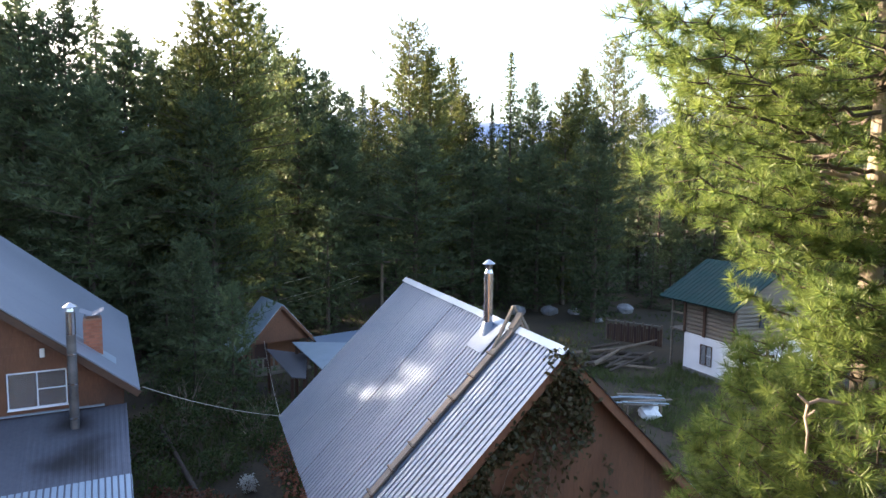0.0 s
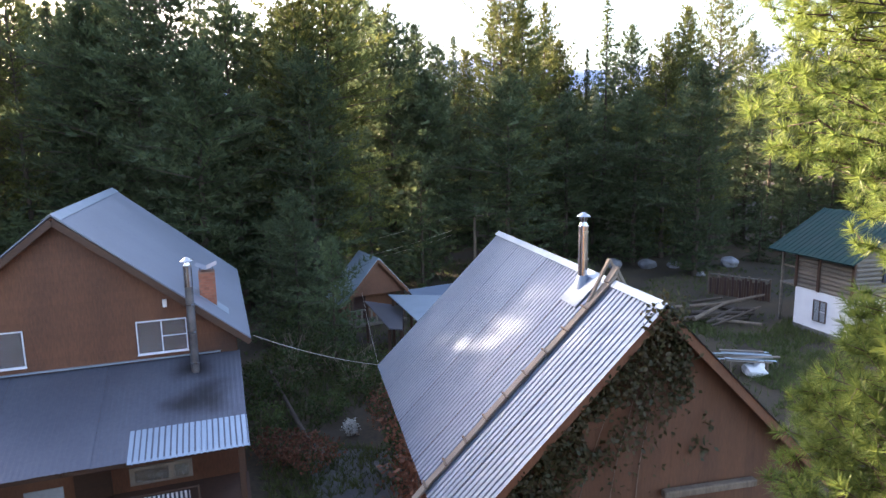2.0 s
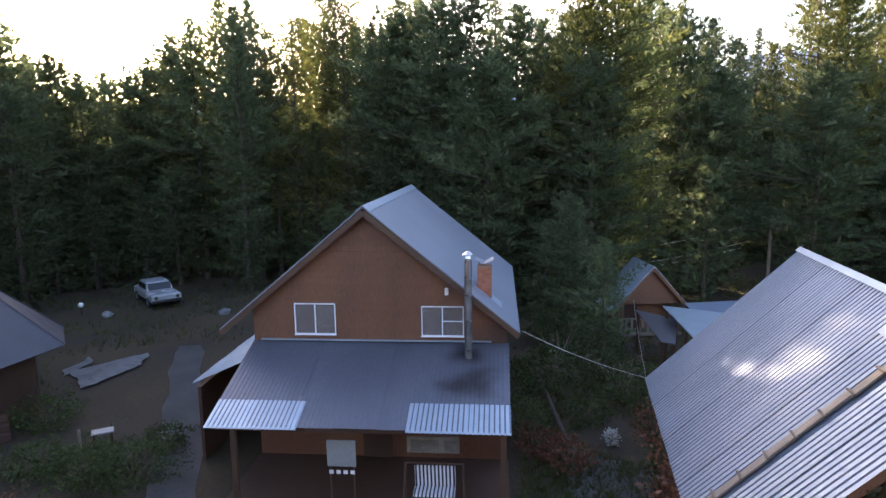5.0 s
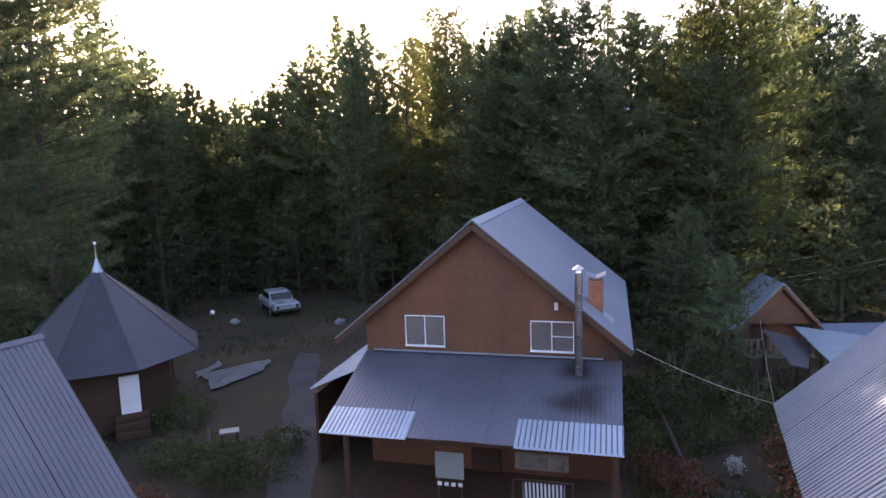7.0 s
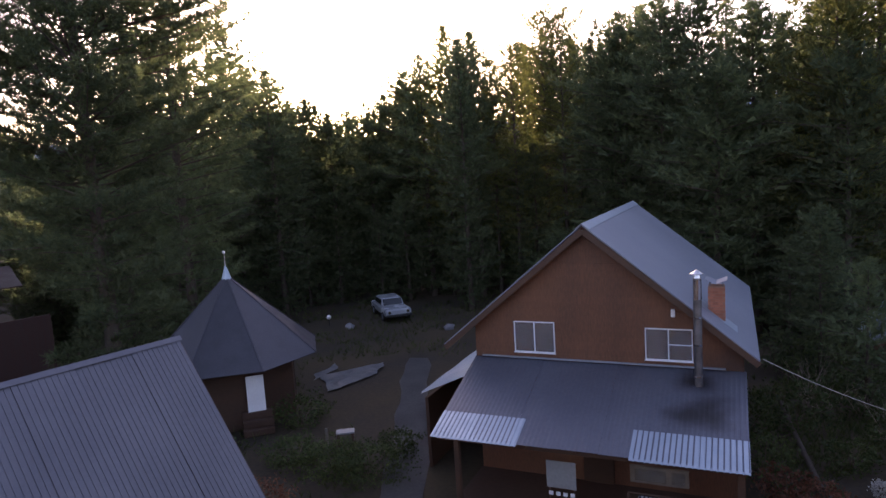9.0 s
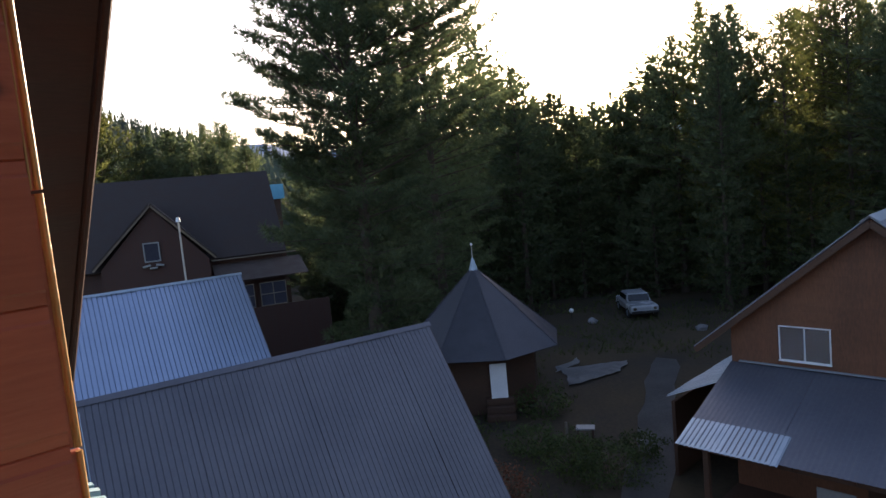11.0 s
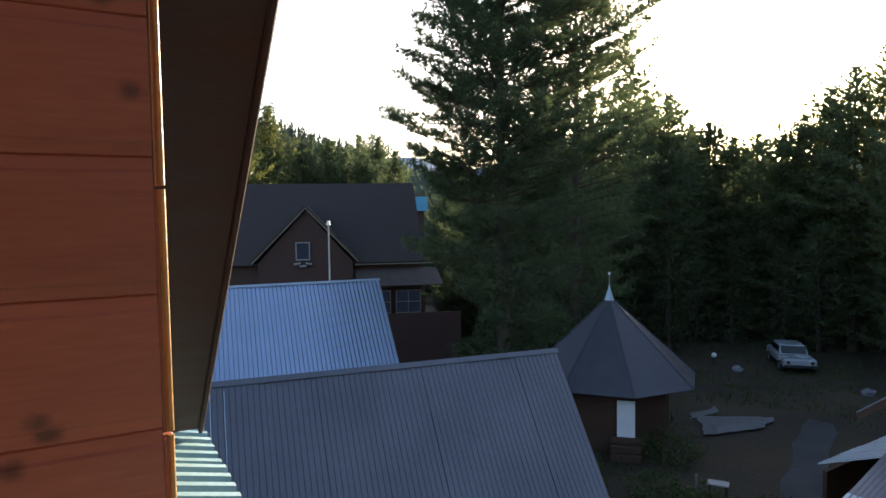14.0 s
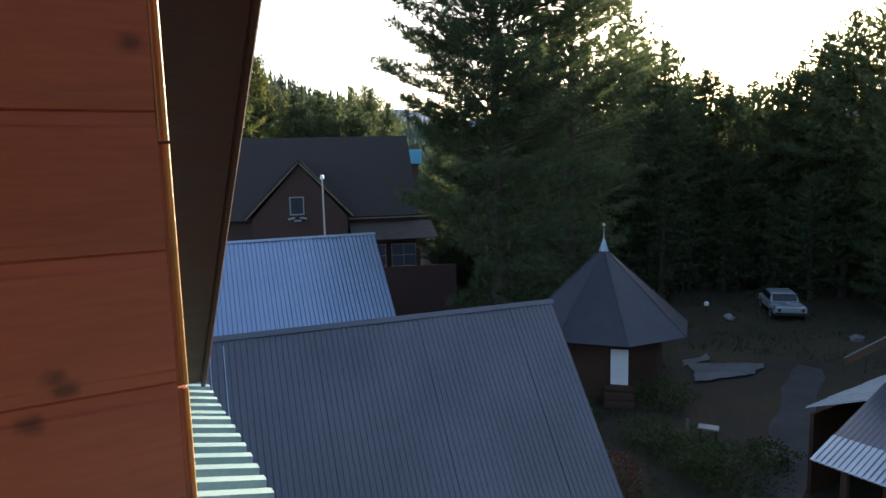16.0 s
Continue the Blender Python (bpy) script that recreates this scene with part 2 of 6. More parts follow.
spots(orange_wall, [(5.75, 0.0, EYE - 5.3), (5.4, -0.2, EYE - 5.55)], (0.02, 0.014, 0.012), 0.05, 0.7, (1, 1, 0.8), 1.0, 0.6)

car_glass = material("dark_car_glass", (0.012, 0.014, 0.016), (0.02, 0.022, 0.025), 0.12, 0, 1, 20, 0.0)
window_glass = bpy.data.materials.new("window_glass")
window_glass.use_nodes = True
wg = window_glass.node_tree.nodes["Principled BSDF"]
wg.inputs["Base Color"].default_value, wg.inputs["Roughness"].default_value = (0.75, 0.78, 0.8, 1), 0.04
wg.inputs["Transmission Weight"].default_value, wg.inputs["IOR"].default_value = 0.9, 1.45


# ---- building helpers ----
def empty(name, m, label, category, group="", kind=""):
    ob = new(name)
    ob.empty_display_size = 0.3
    ob.matrix_world = m
    return tagged(ob, label, category, group, kind)


def part(name, bm, mat, parent=None, label=""):
    """Links a bmesh (or a finished mesh) as one mesh object under a thing or a part."""
    if isinstance(bm, bmesh.types.BMesh):
        me = bpy.data.meshes.new(name)
        bm.to_mesh(me)
        bm.free()
    else:
        me = bm
    if mat and not me.materials:
        me.materials.append(mat)
    ob = new(name, me)
    ob.parent = parent
    return tagged(ob, label) if label else ob


def box(sx, sy, sz, at=(0, 0, 0), turn=None, bevel=0.0, bm=None):
    """A box of that size centred at a place, its edges bevelled."""
    own = bmesh.new()
    bmesh.ops.create_cube(own, size=1.0, matrix=Matrix.Diagonal((sx, sy, sz, 1)))
    if bevel:
        bmesh.ops.bevel(own, geom=own.edges[:], offset=bevel, segments=1, affect="EDGES", profile=0.5)
    own.transform(Matrix.Translation(at) @ (turn or Matrix()))
    if bm is None:
        return own
    tmp = bpy.data.meshes.new("tmp")
    own.to_mesh(tmp)
    own.free()
    bm.from_mesh(tmp)
    bpy.data.meshes.remove(tmp)
    return bm


def beam(a, b, w, h, bevel=0.006, bm=None):
    """A squared timber from a to b."""
    a, b = Vector(a), Vector(b)
    turn = (b - a).to_track_quat("Y", "Z").to_matrix().to_4x4()
    return box(w, (b - a).length, h, (a + b) / 2, turn, bevel, bm)


def rod(a, b, r1, r2=None, sides=12, bm=None, caps=True):
    """A round bar from a to b."""
    bm = bm or bmesh.new()
    a, b = Vector(a), Vector(b)
    q = (b - a).to_track_quat("Z", "Y").to_matrix().to_4x4()
    bmesh.ops.create_cone(bm, cap_ends=caps, segments=sides, radius1=r1, radius2=r1 if r2 is None else r2, depth=(b - a).length,
                          matrix=Matrix.Translation((a + b) / 2) @ q)
    return bm


def plate(points, thick):
    """A flat plate with that outline, its thickness below."""
    bm = bmesh.new()
    f = bm.faces.new([bm.verts.new(p) for p in points])
    f.normal_update()
    n = f.normal.copy()
    r = bmesh.ops.extrude_face_region(bm, geom=[f])
    for v in r["geom"]:
        if isinstance(v, bmesh.types.BMVert):
            v.co -= n * thick
    bmesh.ops.recalc_face_normals(bm, faces=bm.faces[:])
    return bm


def corrugated(a, across, down, pitch=0.19, depth=0.03, thick=0.004, narrow=False):
    """Profiled steel from the corner a: ribs side by side along `across`, running along `down`."""
    a, across, down = Vector(a), Vector(across), Vector(down)
    w = across.length
    x, y = across / w, down.normalized()
    up = x.cross(y).normalized()
    if up.z < 0:
        up = -up
    count = max(1, round(w / pitch))
    p = w / count
    line = []
    for i in range(count):
        # broad flats between ribs, or (negative depth) narrow grooves between broad flats
        for f, h in ((0.0, 0), (0.82, 0), (0.87, 1), (0.95, 1)) if narrow else ((0.0, 0), (0.42, 0), (0.52, 1), (0.90, 1)) if depth > 0 else ((0.0, 0), (0.66, 0), (0.73, 1), (0.93, 1)):
            line.append(((i + f) * p, h * depth))
    line.append((w, 0.0))
    bm = bmesh.new()
    rows = []
    for t in (0.0, 0.5, 1.0):
        for dz in (0.0, -thick):
            rows.append([bm.verts.new(a + x * u + up * (h + dz) + down * t) for u, h in line])
    for k in range(2):
        for s, flip in ((0, 1), (1, 0)):
            r1, r2 = rows[2 * k + s], rows[2 * k + 2 + s]
            for i in range(len(line) - 1):
                q = [r1[i], r1[i + 1], r2[i + 1], r2[i]]
                bm.faces.new(q if flip else q[::-1])
    for r1, r2 in ((rows[0], rows[1]), (rows[4], rows[5])):
        for i in range(len(line) - 1):
            bm.faces.new([r1[i], r1[i + 1], r2[i + 1], r2[i]])
    bmesh.ops.recalc_face_normals(bm, faces=bm.faces[:])
    return bm


def sheets(parent, a, across, down, mat, pitch=0.19, depth=0.03, wide=1.0, label="", over=0.0, narrow=False):
    """A row of roofing sheets laid side by side, each an object."""
    a, across, down = Vector(a), Vector(across), Vector(down)
    n = max(1, round(across.length / wide))
    up = across.cross(down).normalized()
    up = up if up.z > 0 else -up
    for i in range(n):
        lift = up * (0.012 * (i % 2) + over)
        part("roof_sheet", corrugated(a + across * (i / n) + lift, across / n, down, pitch, depth, narrow=narrow), mat, parent, label)


def soup(verts, tris, name):
    me = bpy.data.meshes.new(name)
    me.vertices.add(len(verts))
    me.vertices.foreach_set("co", np.asarray(verts, dtype=np.float32).ravel())
    n = len(tris)
    me.loops.add(n * 3)
    me.polygons.add(n)
    me.loops.foreach_set("vertex_index", np.asarray(tris, dtype=np.int32).ravel())
    me.polygons.foreach_set("loop_start", np.arange(0, n * 3, 3, dtype=np.int32))
    me.polygons.foreach_set("loop_total", np.full(n, 3, dtype=np.int32))
    me.update(calc_edges=True)
    return me


def unit(v):
    return v / np.maximum(np.linalg.norm(v, axis=1, keepdims=True), 1e-9)


def blades(at, way, count, length, width, spread, rng, vary=0.3, lean=False):
    """Narrow pointed blades that fan out from each place along its way."""
    at, way = np.repeat(at, count, 0), np.repeat(way, count, 0)
    d = unit(unit(way) + rng.normal(0, spread, way.shape))
    side = unit(np.cross(d, rng.normal(0, 1, d.shape))) * width * 0.5
    ln = length * (1 + rng.uniform(-vary, vary, (len(d), 1)))
    if lean:
        v = np.stack([at - side, at + side, at + d * ln], 1).reshape(-1, 3)
        return v, np.arange(len(at) * 3).reshape(-1, 3)
    mid = at + d * ln * 0.35
    v = np.stack([at, mid + side, mid - side, at + d * ln], 1).reshape(-1, 3)
    i = np.arange(len(at))[:, None] * 4
    t = np.concatenate([i + np.array([[0, 1, 2]]), i + np.array([[1, 3, 2]])], 1).reshape(-1, 3)
    return v, t


def leaves(at, size, rng, flat=None, pull=0.6):
    """Small diamond leaves facing about any way, or about along `flat`."""
    n = len(at)
    nor = rng.normal(0, 1, (n, 3))
    if flat is not None:
        nor = nor * pull + np.asarray(flat)
    nor = unit(nor)
    u = unit(np.cross(nor, rng.normal(0, 1, (n, 3))))
    w = np.cross(nor, u)
    s = size * rng.uniform(0.6, 1.3, (n, 1))
    v = np.stack([at - u * s, at + w * s * 0.6 + nor * s * 0.15, at + u * s, at - w * s * 0.6 + nor * s * 0.15], 1).reshape(-1, 3)
    i = np.arange(n)[:, None] * 4
    t = np.concatenate([i + np.array([[0, 1, 2]]), i + np.array([[0, 2, 3]])], 1).reshape(-1, 3)
    return v, t


def sticks(a, b, r1, r2):
    """Three-sided tapered limbs from each a to each b."""
    d = unit(b - a)
    ref = np.where(np.abs(d[:, 2:3]) < 0.9, np.array([[0, 0, 1.0]]), np.array([[1.0, 0, 0]]))
    u = unit(np.cross(d, ref))
    w = np.cross(d, u)
    vs = []
    for p, r in ((a, r1), (b, r2)):
        for k in range(3):
            c, s = math.cos(2.094 * k), math.sin(2.094 * k)
            vs.append(p + (u * c + w * s) * np.reshape(r, (-1, 1)))
    v = np.stack(vs, 1).reshape(-1, 3)
    i = np.arange(len(a))[:, None] * 6
    q = []
    for k in range(3):
        j = (k + 1) % 3
        q += [[k, j, 3 + j], [k, 3 + j, 3 + k]]
    t = np.concatenate([i + np.array([x]) for x in q], 1).reshape(-1, 3)
    return v, t


def joined(pieces):
    vs, ts, base = [], [], 0
    for v, t in pieces:
        vs.append(v)
        ts.append(t + base)
        base += len(v)
    return np.concatenate(vs), np.concatenate(ts)


def trunk_soup(h, r, rng, bend=0.15, rings=14, sides=8):
    zs = np.linspace(0, 1, rings)
    cx, cy = np.cumsum(rng.normal(0, bend / rings, rings)), np.cumsum(rng.normal(0, bend / rings, rings))
    v = []
    for k, z in enumerate(zs):
        rad = r * (1 - 0.95 * z) * (1 + 0.35 * math.exp(-z * 25))
        for s in range(sides):
            a = 2 * math.pi * s / sides
            q = rad * (1 + rng.uniform(-0.07, 0.07))
            v.append((cx[k] + q * math.cos(a), cy[k] + q * math.sin(a), z * h))
    t = []
    for k in range(rings - 1):
        for s in range(sides):
            a, b = k * sides + s, k * sides + (s + 1) % sides
            t += [(a, b, b + sides), (a, b + sides, a + sides)]
    return np.array(v), np.array(t), lambda z: np.stack([np.interp(z / h, zs, cx), np.interp(z / h, zs, cy), z], 1)


# ---- ground and distance ----
def swell(az, centre, width):
    d = (az - centre + 180) % 360 - 180
    return math.exp(-((d / width) ** 2))


def rise(t):
    t = min(max(t, 0), 1)
    return t * t * (3 - 2 * t)


def ground_z(x, y):
    r, az = math.hypot(x, y), math.degrees(math.atan2(-x, y))
    z = 100 * swell(az, -36, 19) * rise((r - 170) / 430)
    z += 82 * swell(az, 112, 24) * rise((r - 150) / 380)
    z += 20 * swell(az, 180, 60) * rise((r - 90) / 250)
    z += 0.12 * noise.noise((x * 0.15, y * 0.15, 0)) * min(1, r / 10)
    return z + (noise.noise((x * 0.02, y * 0.02, 3)) * 5 * rise((r - 80) / 150))


bm = bmesh.new()
rings, spokes = [], 144
radii = [0.0] + [1.5 * 1.13 ** k for k in range(66)]
for r in radii:
    rings.append([bm.verts.new((r * math.sin(2 * math.pi * s / spokes), r * math.cos(2 * math.pi * s / spokes),
                                ground_z(r * math.sin(2 * math.pi * s / spokes), r * math.cos(2 * math.pi * s / spokes)))) for s in range(spokes)] if r else
                 [bm.verts.new((0, 0, 0))])
for k in range(len(rings) - 1):
    for s in range(spokes):
        j = (s + 1) % spokes
        if k == 0:
            bm.faces.new((rings[0][0], rings[1][j], rings[1][s]))
        else:
            bm.faces.new((rings[k][s], rings[k][j], rings[k + 1][j], rings[k + 1][s]))
bmesh.ops.recalc_face_normals(bm, faces=bm.faces[:])
for f in bm.faces:
    f.smooth = True
    if f.normal.z < 0:
        f.normal_flip()
tagged(part("ground", bm, dirt), "dark forest soil with needles and sparse grass", "ground", kind="structure")

# mountains far beyond the valley, the haze of distance put into their blue colour
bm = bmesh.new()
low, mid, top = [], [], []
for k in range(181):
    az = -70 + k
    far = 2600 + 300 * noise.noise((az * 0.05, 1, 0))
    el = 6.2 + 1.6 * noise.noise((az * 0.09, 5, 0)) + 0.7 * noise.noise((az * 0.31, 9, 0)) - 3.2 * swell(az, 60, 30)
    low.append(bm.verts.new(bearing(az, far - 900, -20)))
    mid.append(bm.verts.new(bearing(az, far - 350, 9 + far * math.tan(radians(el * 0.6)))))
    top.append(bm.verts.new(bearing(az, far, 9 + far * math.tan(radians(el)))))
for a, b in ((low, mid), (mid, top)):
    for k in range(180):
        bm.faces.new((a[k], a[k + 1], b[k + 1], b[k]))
tagged(part("backdrop", bm, haze_blue), "wooded mountain ridge beyond the valley, tinted with blue haze", "mountains", kind="structure")


def sunny(p):
    """Whether a place lies in the lanes of low growth through which the sun reaches a lone tree and the workshop roof."""
    return p.x < -13 and (abs((p.x + 11.76) * 0.5 + (p.y - 42.4) * 0.866) < 3.2 or abs((p.x + 1.6) * 0.5 + (p.y - 15.2) * 0.866) < 2.9)


def hill_woods(name, az1, az2, r1, r2, count, label, seed, rise_to=None):
    """A far wooded slope: many small ragged spires in one mesh."""
    rng = np.random.default_rng(seed)
    at, way = [], []
    pieces = []
    for _ in range(count):
        az, r = rng.uniform(az1, az2), rng.uniform(r1, r2)
        p = bearing(az, r)
        z = ground_z(p.x, p.y)
        h, w = rng.uniform(8, 17), rng.uniform(1.5, 2.8)
        if rise_to:
            h = EYE + r * math.tan(radians(rng.uniform(*rise_to) if not sunny(p) else 1.2)) - z
        v = [(p.x, p.y, z + h)]
        t = []
        for lev in range(4):
            zz, rad = z + h * (0.78 - 0.24 * lev), w * (0.42 + 0.24 * lev)
            o = len(v)
            for s in range(5):
                a = 2 * math.pi * (s + rng.uniform(-0.3, 0.3)) / 5
                q = rad * rng.uniform(0.6, 1.25)
                v.append((p.x + q * math.cos(a), p.y + q * math.sin(a), zz + rng.uniform(-0.8, 0.8)))
            v.append((p.x + rng.uniform(-0.2, 0.2), p.y + rng.uniform(-0.2, 0.2), z + h * (1.0 - 0.21 * lev)))
            for s in range(5):
                t.append((len(v) - 1, o + s, o + (s + 1) % 5))
        pieces.append((np.array(v), np.array(t)))
    v, t = joined(pieces)
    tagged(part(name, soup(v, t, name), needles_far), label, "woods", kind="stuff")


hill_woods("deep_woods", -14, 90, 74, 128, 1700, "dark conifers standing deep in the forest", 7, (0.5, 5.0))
hill_woods("far_woods", -60, -9, 150, 620, 2400, "haze-toned conifer woods on the slope across the valley", 5)
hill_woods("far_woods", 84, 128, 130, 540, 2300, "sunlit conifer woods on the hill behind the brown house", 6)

# ---- our own house: side wall of the balcony, roof overhang, lower roof ----
OWN = pose(-0.04, 0.19, 0, 0, 0, 25)
own = empty("wooden_house", OWN, "red stained timber house with a balcony under its gable", "house")
E0 = EYE
cheek = part("balcony_wall", box(0.10, 1.72, 3.6, (-0.815, -0.808, E0 + 0.1), None, 0.002), brown_wall, own, "side wall of the balcony clad with red pine planks")
rng = np.random.default_rng(11)
for k in range(-9, 10):
    zc = E0 - 0.077 + 0.1465 * k + 0.07
    bm = bmesh.new()
    prof = [(0.0135, -0.0734), (0.0162, -0.0715), (0.0175, -0.0595), (0.0204, -0.0560), (0.021, -0.045), (0.021, 0.045), (0.0204, 0.0560), (0.0175, 0.0595), (0.0162, 0.0715), (0.0135, 0.0734)]
    y1 = 0.0530
    ends = [[bm.verts.new((-0.762 + px, yy, zc + pz)) for px, pz in prof] for yy in (-1.66, y1)]
    for i in range(len(prof) - 1):
        bm.faces.new((ends[0][i], ends[0][i + 1], ends[1][i + 1], ends[1][i]))
    for e in ends:
        bm.faces.new(e)
    bmesh.ops.recalc_face_normals(bm, faces=bm.faces[:])
    plank = part("plank", bm, plank_red, cheek)
# thin gold rods put the corner's sunlit line into colour and shape
for z1, z2, y0 in ((-1.7, -0.235, 0.0608), (-0.235, 0.035, 0.0588), (0.035, 0.33, 0.0556), (0.33, 1.8, 0.0540)):
    strip = part("corner_strip", box(0.012, 0.0125, z2 - z1 - 0.004, (-0.760, 0.0588, E0 + (z1 + z2) / 2), None, 0.002), plank_red, own, "varnished corner strip with a gold edge coloured as sunlit")
    for y, r in ((0.0622, 0.0034), (y0, 0.0012)):
        part("strip_edge", rod((-0.754, y, E0 + z1 + 0.002), (-0.754, y, E0 + z2 - 0.002), r, r, 14), sunlit_edge, strip, "gold edge coloured as sunlit")
part("gable_wall", plate([(-0.79, 0.03, E0 - 1.3), (-0.79, 0.03, E0 + 1.78), (-3.85, 0.03, E0 - 1.1), (-3.85, 0.03, E0 - 1.3)], -0.12), brown_wall, own)
part("balcony_back_wall", box(2.7, 0.12, 3.6, (0.56, -1.72, E0 + 0.1)), brown_wall, own)
part("balcony_wall", box(0.10, 1.7, 3.6, (1.96, -0.81, E0 + 0.1), None, 0.004), brown_wall, own)
part("balcony_floor", box(2.7, 1.8, 0.1, (0.56, -0.85, E0 - 1.55)), brown_wall, own)
part("lower_storey", box(7.6, 6, E0 - 1.65, (0.2, -3.1, (E0 - 1.65) / 2)), brown_wall, own)
SL = 0.94


def rake(x, up=0.0):
    return E0 + 2.53 + SL * x + up


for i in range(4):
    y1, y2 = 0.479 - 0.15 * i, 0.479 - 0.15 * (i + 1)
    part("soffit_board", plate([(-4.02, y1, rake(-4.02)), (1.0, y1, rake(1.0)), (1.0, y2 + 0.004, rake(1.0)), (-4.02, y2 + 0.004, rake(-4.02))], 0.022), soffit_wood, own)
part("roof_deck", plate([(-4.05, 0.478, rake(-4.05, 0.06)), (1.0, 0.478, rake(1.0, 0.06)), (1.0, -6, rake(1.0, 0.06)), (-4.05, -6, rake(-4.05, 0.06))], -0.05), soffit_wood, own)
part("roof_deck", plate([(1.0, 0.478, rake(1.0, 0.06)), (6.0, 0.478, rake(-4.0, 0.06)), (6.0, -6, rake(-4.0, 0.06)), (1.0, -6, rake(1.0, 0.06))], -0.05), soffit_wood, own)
part("bargeboard", beam((-4.06, 0.494, rake(-4.06, 0.05)), (1.0, 0.494, rake(1.0, 0.05)), 0.026, 0.14), soffit_wood, own, "dark brown bargeboard")
sheets(own, (-4.62, -0.12, E0 - 1.20), (8.4, 0, 0), (0, 0.66, -0.15), turquoise_roof, 0.125, 0.028, 1.0)
part("fascia", box(8.4, 0.03, 0.1, (-0.42, 0.47, E0 - 1.42)), soffit_wood, own)

# ---- the workshop house with the tall galvanised roof ----
BH = pose(0.51, 15.13, 0, 0, 0, 21.35)
RZ, RUN, NEAR, FAR = EYE - 2.81, 3.88, -4.585, 4.585
bh = empty("timber_house", BH, "orange timber house with a steep galvanised corrugated roof", "house")
S2 = math.sqrt(0.5)
wall_half = 3.35
bm = plate([(-wall_half, -4.2, 0), (wall_half, -4.2, 0), (wall_half, -4.2, RZ - wall_half - 0.1), (0, -4.2, RZ - 0.1), (-wall_half, -4.2, RZ - wall_half - 0.1)], 0.15)
gable = part("gable_wall", bm, brown_wall, bh)
part("gable_wall", plate([(-wall_half, 4.2, 0), (wall_half, 4.2, 0), (wall_half, 4.2, RZ - wall_half - 0.1), (0, 4.2, RZ - 0.1), (-wall_half, 4.2, RZ - wall_half - 0.1)], 0.15), orange_wall, bh)
for s in (-1, 1):
    part("side_wall", box(0.15, 8.3, RZ - wall_half - 0.1, (s * (wall_half - 0.08), 0, (RZ - wall_half - 0.1) / 2)), orange_wall, bh)
rng = np.random.default_rng(3)
x = -wall_half + 0.02
while x < wall_half - 0.1:
    w = rng.uniform(0.17, 0.21)
    x2 = min(x + w, wall_half)
    z1, z2 = RZ - abs(x) - 0.16, RZ - abs(x2 - 0.006) - 0.16
    off = -4.222 - rng.uniform(0, 0.003)
    part("board", plate([(x, off, 1.2), (x2 - 0.0015, off, 1.2), (x2 - 0.0015, off, z2), (x, off, z1)], -0.02), gable_boards, gable)
    x = x2
part("ledge_beam", beam((0.22, -4.36, RZ - 3.61), (2.15, -4.36, RZ - 3.63), 0.16, 0.14, 0.02), bark, bh, "weathered squared beam across the gable")
for s in (-1, 1):
    sheets(bh, (0, NEAR, RZ), (0, FAR - NEAR, 0), (s * RUN, 0, -RUN), zinc, 0.152, -0.050, 1.06)
    for y in (NEAR + 0.06, FAR - 0.06):
        part("bargeboard", beam((0, y, RZ - 0.13), (s * (RUN - 0.05), y, RZ - RUN - 0.08), 0.03, 0.17), orange_wall, bh, "brown stained bargeboard")
    part("soffit", plate([(0, NEAR + 0.05, RZ - 0.07), (s * RUN * 0.99, NEAR + 0.05, RZ - RUN * 0.99 - 0.07), (s * RUN * 0.99, FAR - 0.05, RZ - RUN * 0.99 - 0.07), (0, FAR - 0.05, RZ - 0.07)], 0.015 * s), brown_wall, bh)
    bm = plate([(0, NEAR - 0.02, RZ + 0.055), (s * 0.12, NEAR - 0.02, RZ - 0.055), (s * 0.12, FAR + 0.02, RZ - 0.055), (0, FAR + 0.02, RZ + 0.055)], 0.006 * -s)
    part("ridge_cap", bm, zinc_new, bh, "bright folded ridge strip")
# flue with rain cap, standing on a flashing plate
py, px = NEAR + 2.79, -0.23
flue = part("flue_pipe", rod((px, py, RZ - 0.35), (px, py, RZ + 1.0), 0.10, 0.10, 24), chrome, bh, "shiny insulated steel flue")
for z in (0.28, 0.86, 0.98):
    part("clamp_band", rod((px, py, RZ + z), (px, py, RZ + z + 0.045), 0.107, 0.107, 24), chrome, flue)
part("flue_neck", rod((px, py, RZ + 1.0), (px, py, RZ + 1.10), 0.10, 0.065, 24), chrome, flue)
part("flue_top", rod((px, py, RZ + 1.08), (px, py, RZ + 1.21), 0.062, 0.085, 20), chrome, flue)
part("rain_cap", rod((px, py, RZ + 1.22), (px, py, RZ + 1.31), 0.145, 0.012, 24), chrome, flue, "conical steel rain cap")
part("flashing", plate([(-0.10, py - 0.5, RZ - 0.045), (-0.62, py - 0.5, RZ - 0.565), (-0.62, py + 0.3, RZ - 0.565), (-0.10, py + 0.3, RZ - 0.045)], 0.006), zinc, bh, "flat steel flashing round the flue")
part("flashing_collar", rod((px, py, RZ - 0.30), (px, py, RZ - 0.02), 0.19, 0.11, 20), zinc, bh)
# roof ladder: one plank with cleats, hooked over the ridge
LY = NEAR + 1.9
lad = empty("roof_ladder", BH, "weathered plank roof ladder with iron cleats lying on corrugated steel", "ladder")


def on_roof(d, up, y):
    return (-d * S2 - up * S2, y, RZ - d * S2 + up * S2)


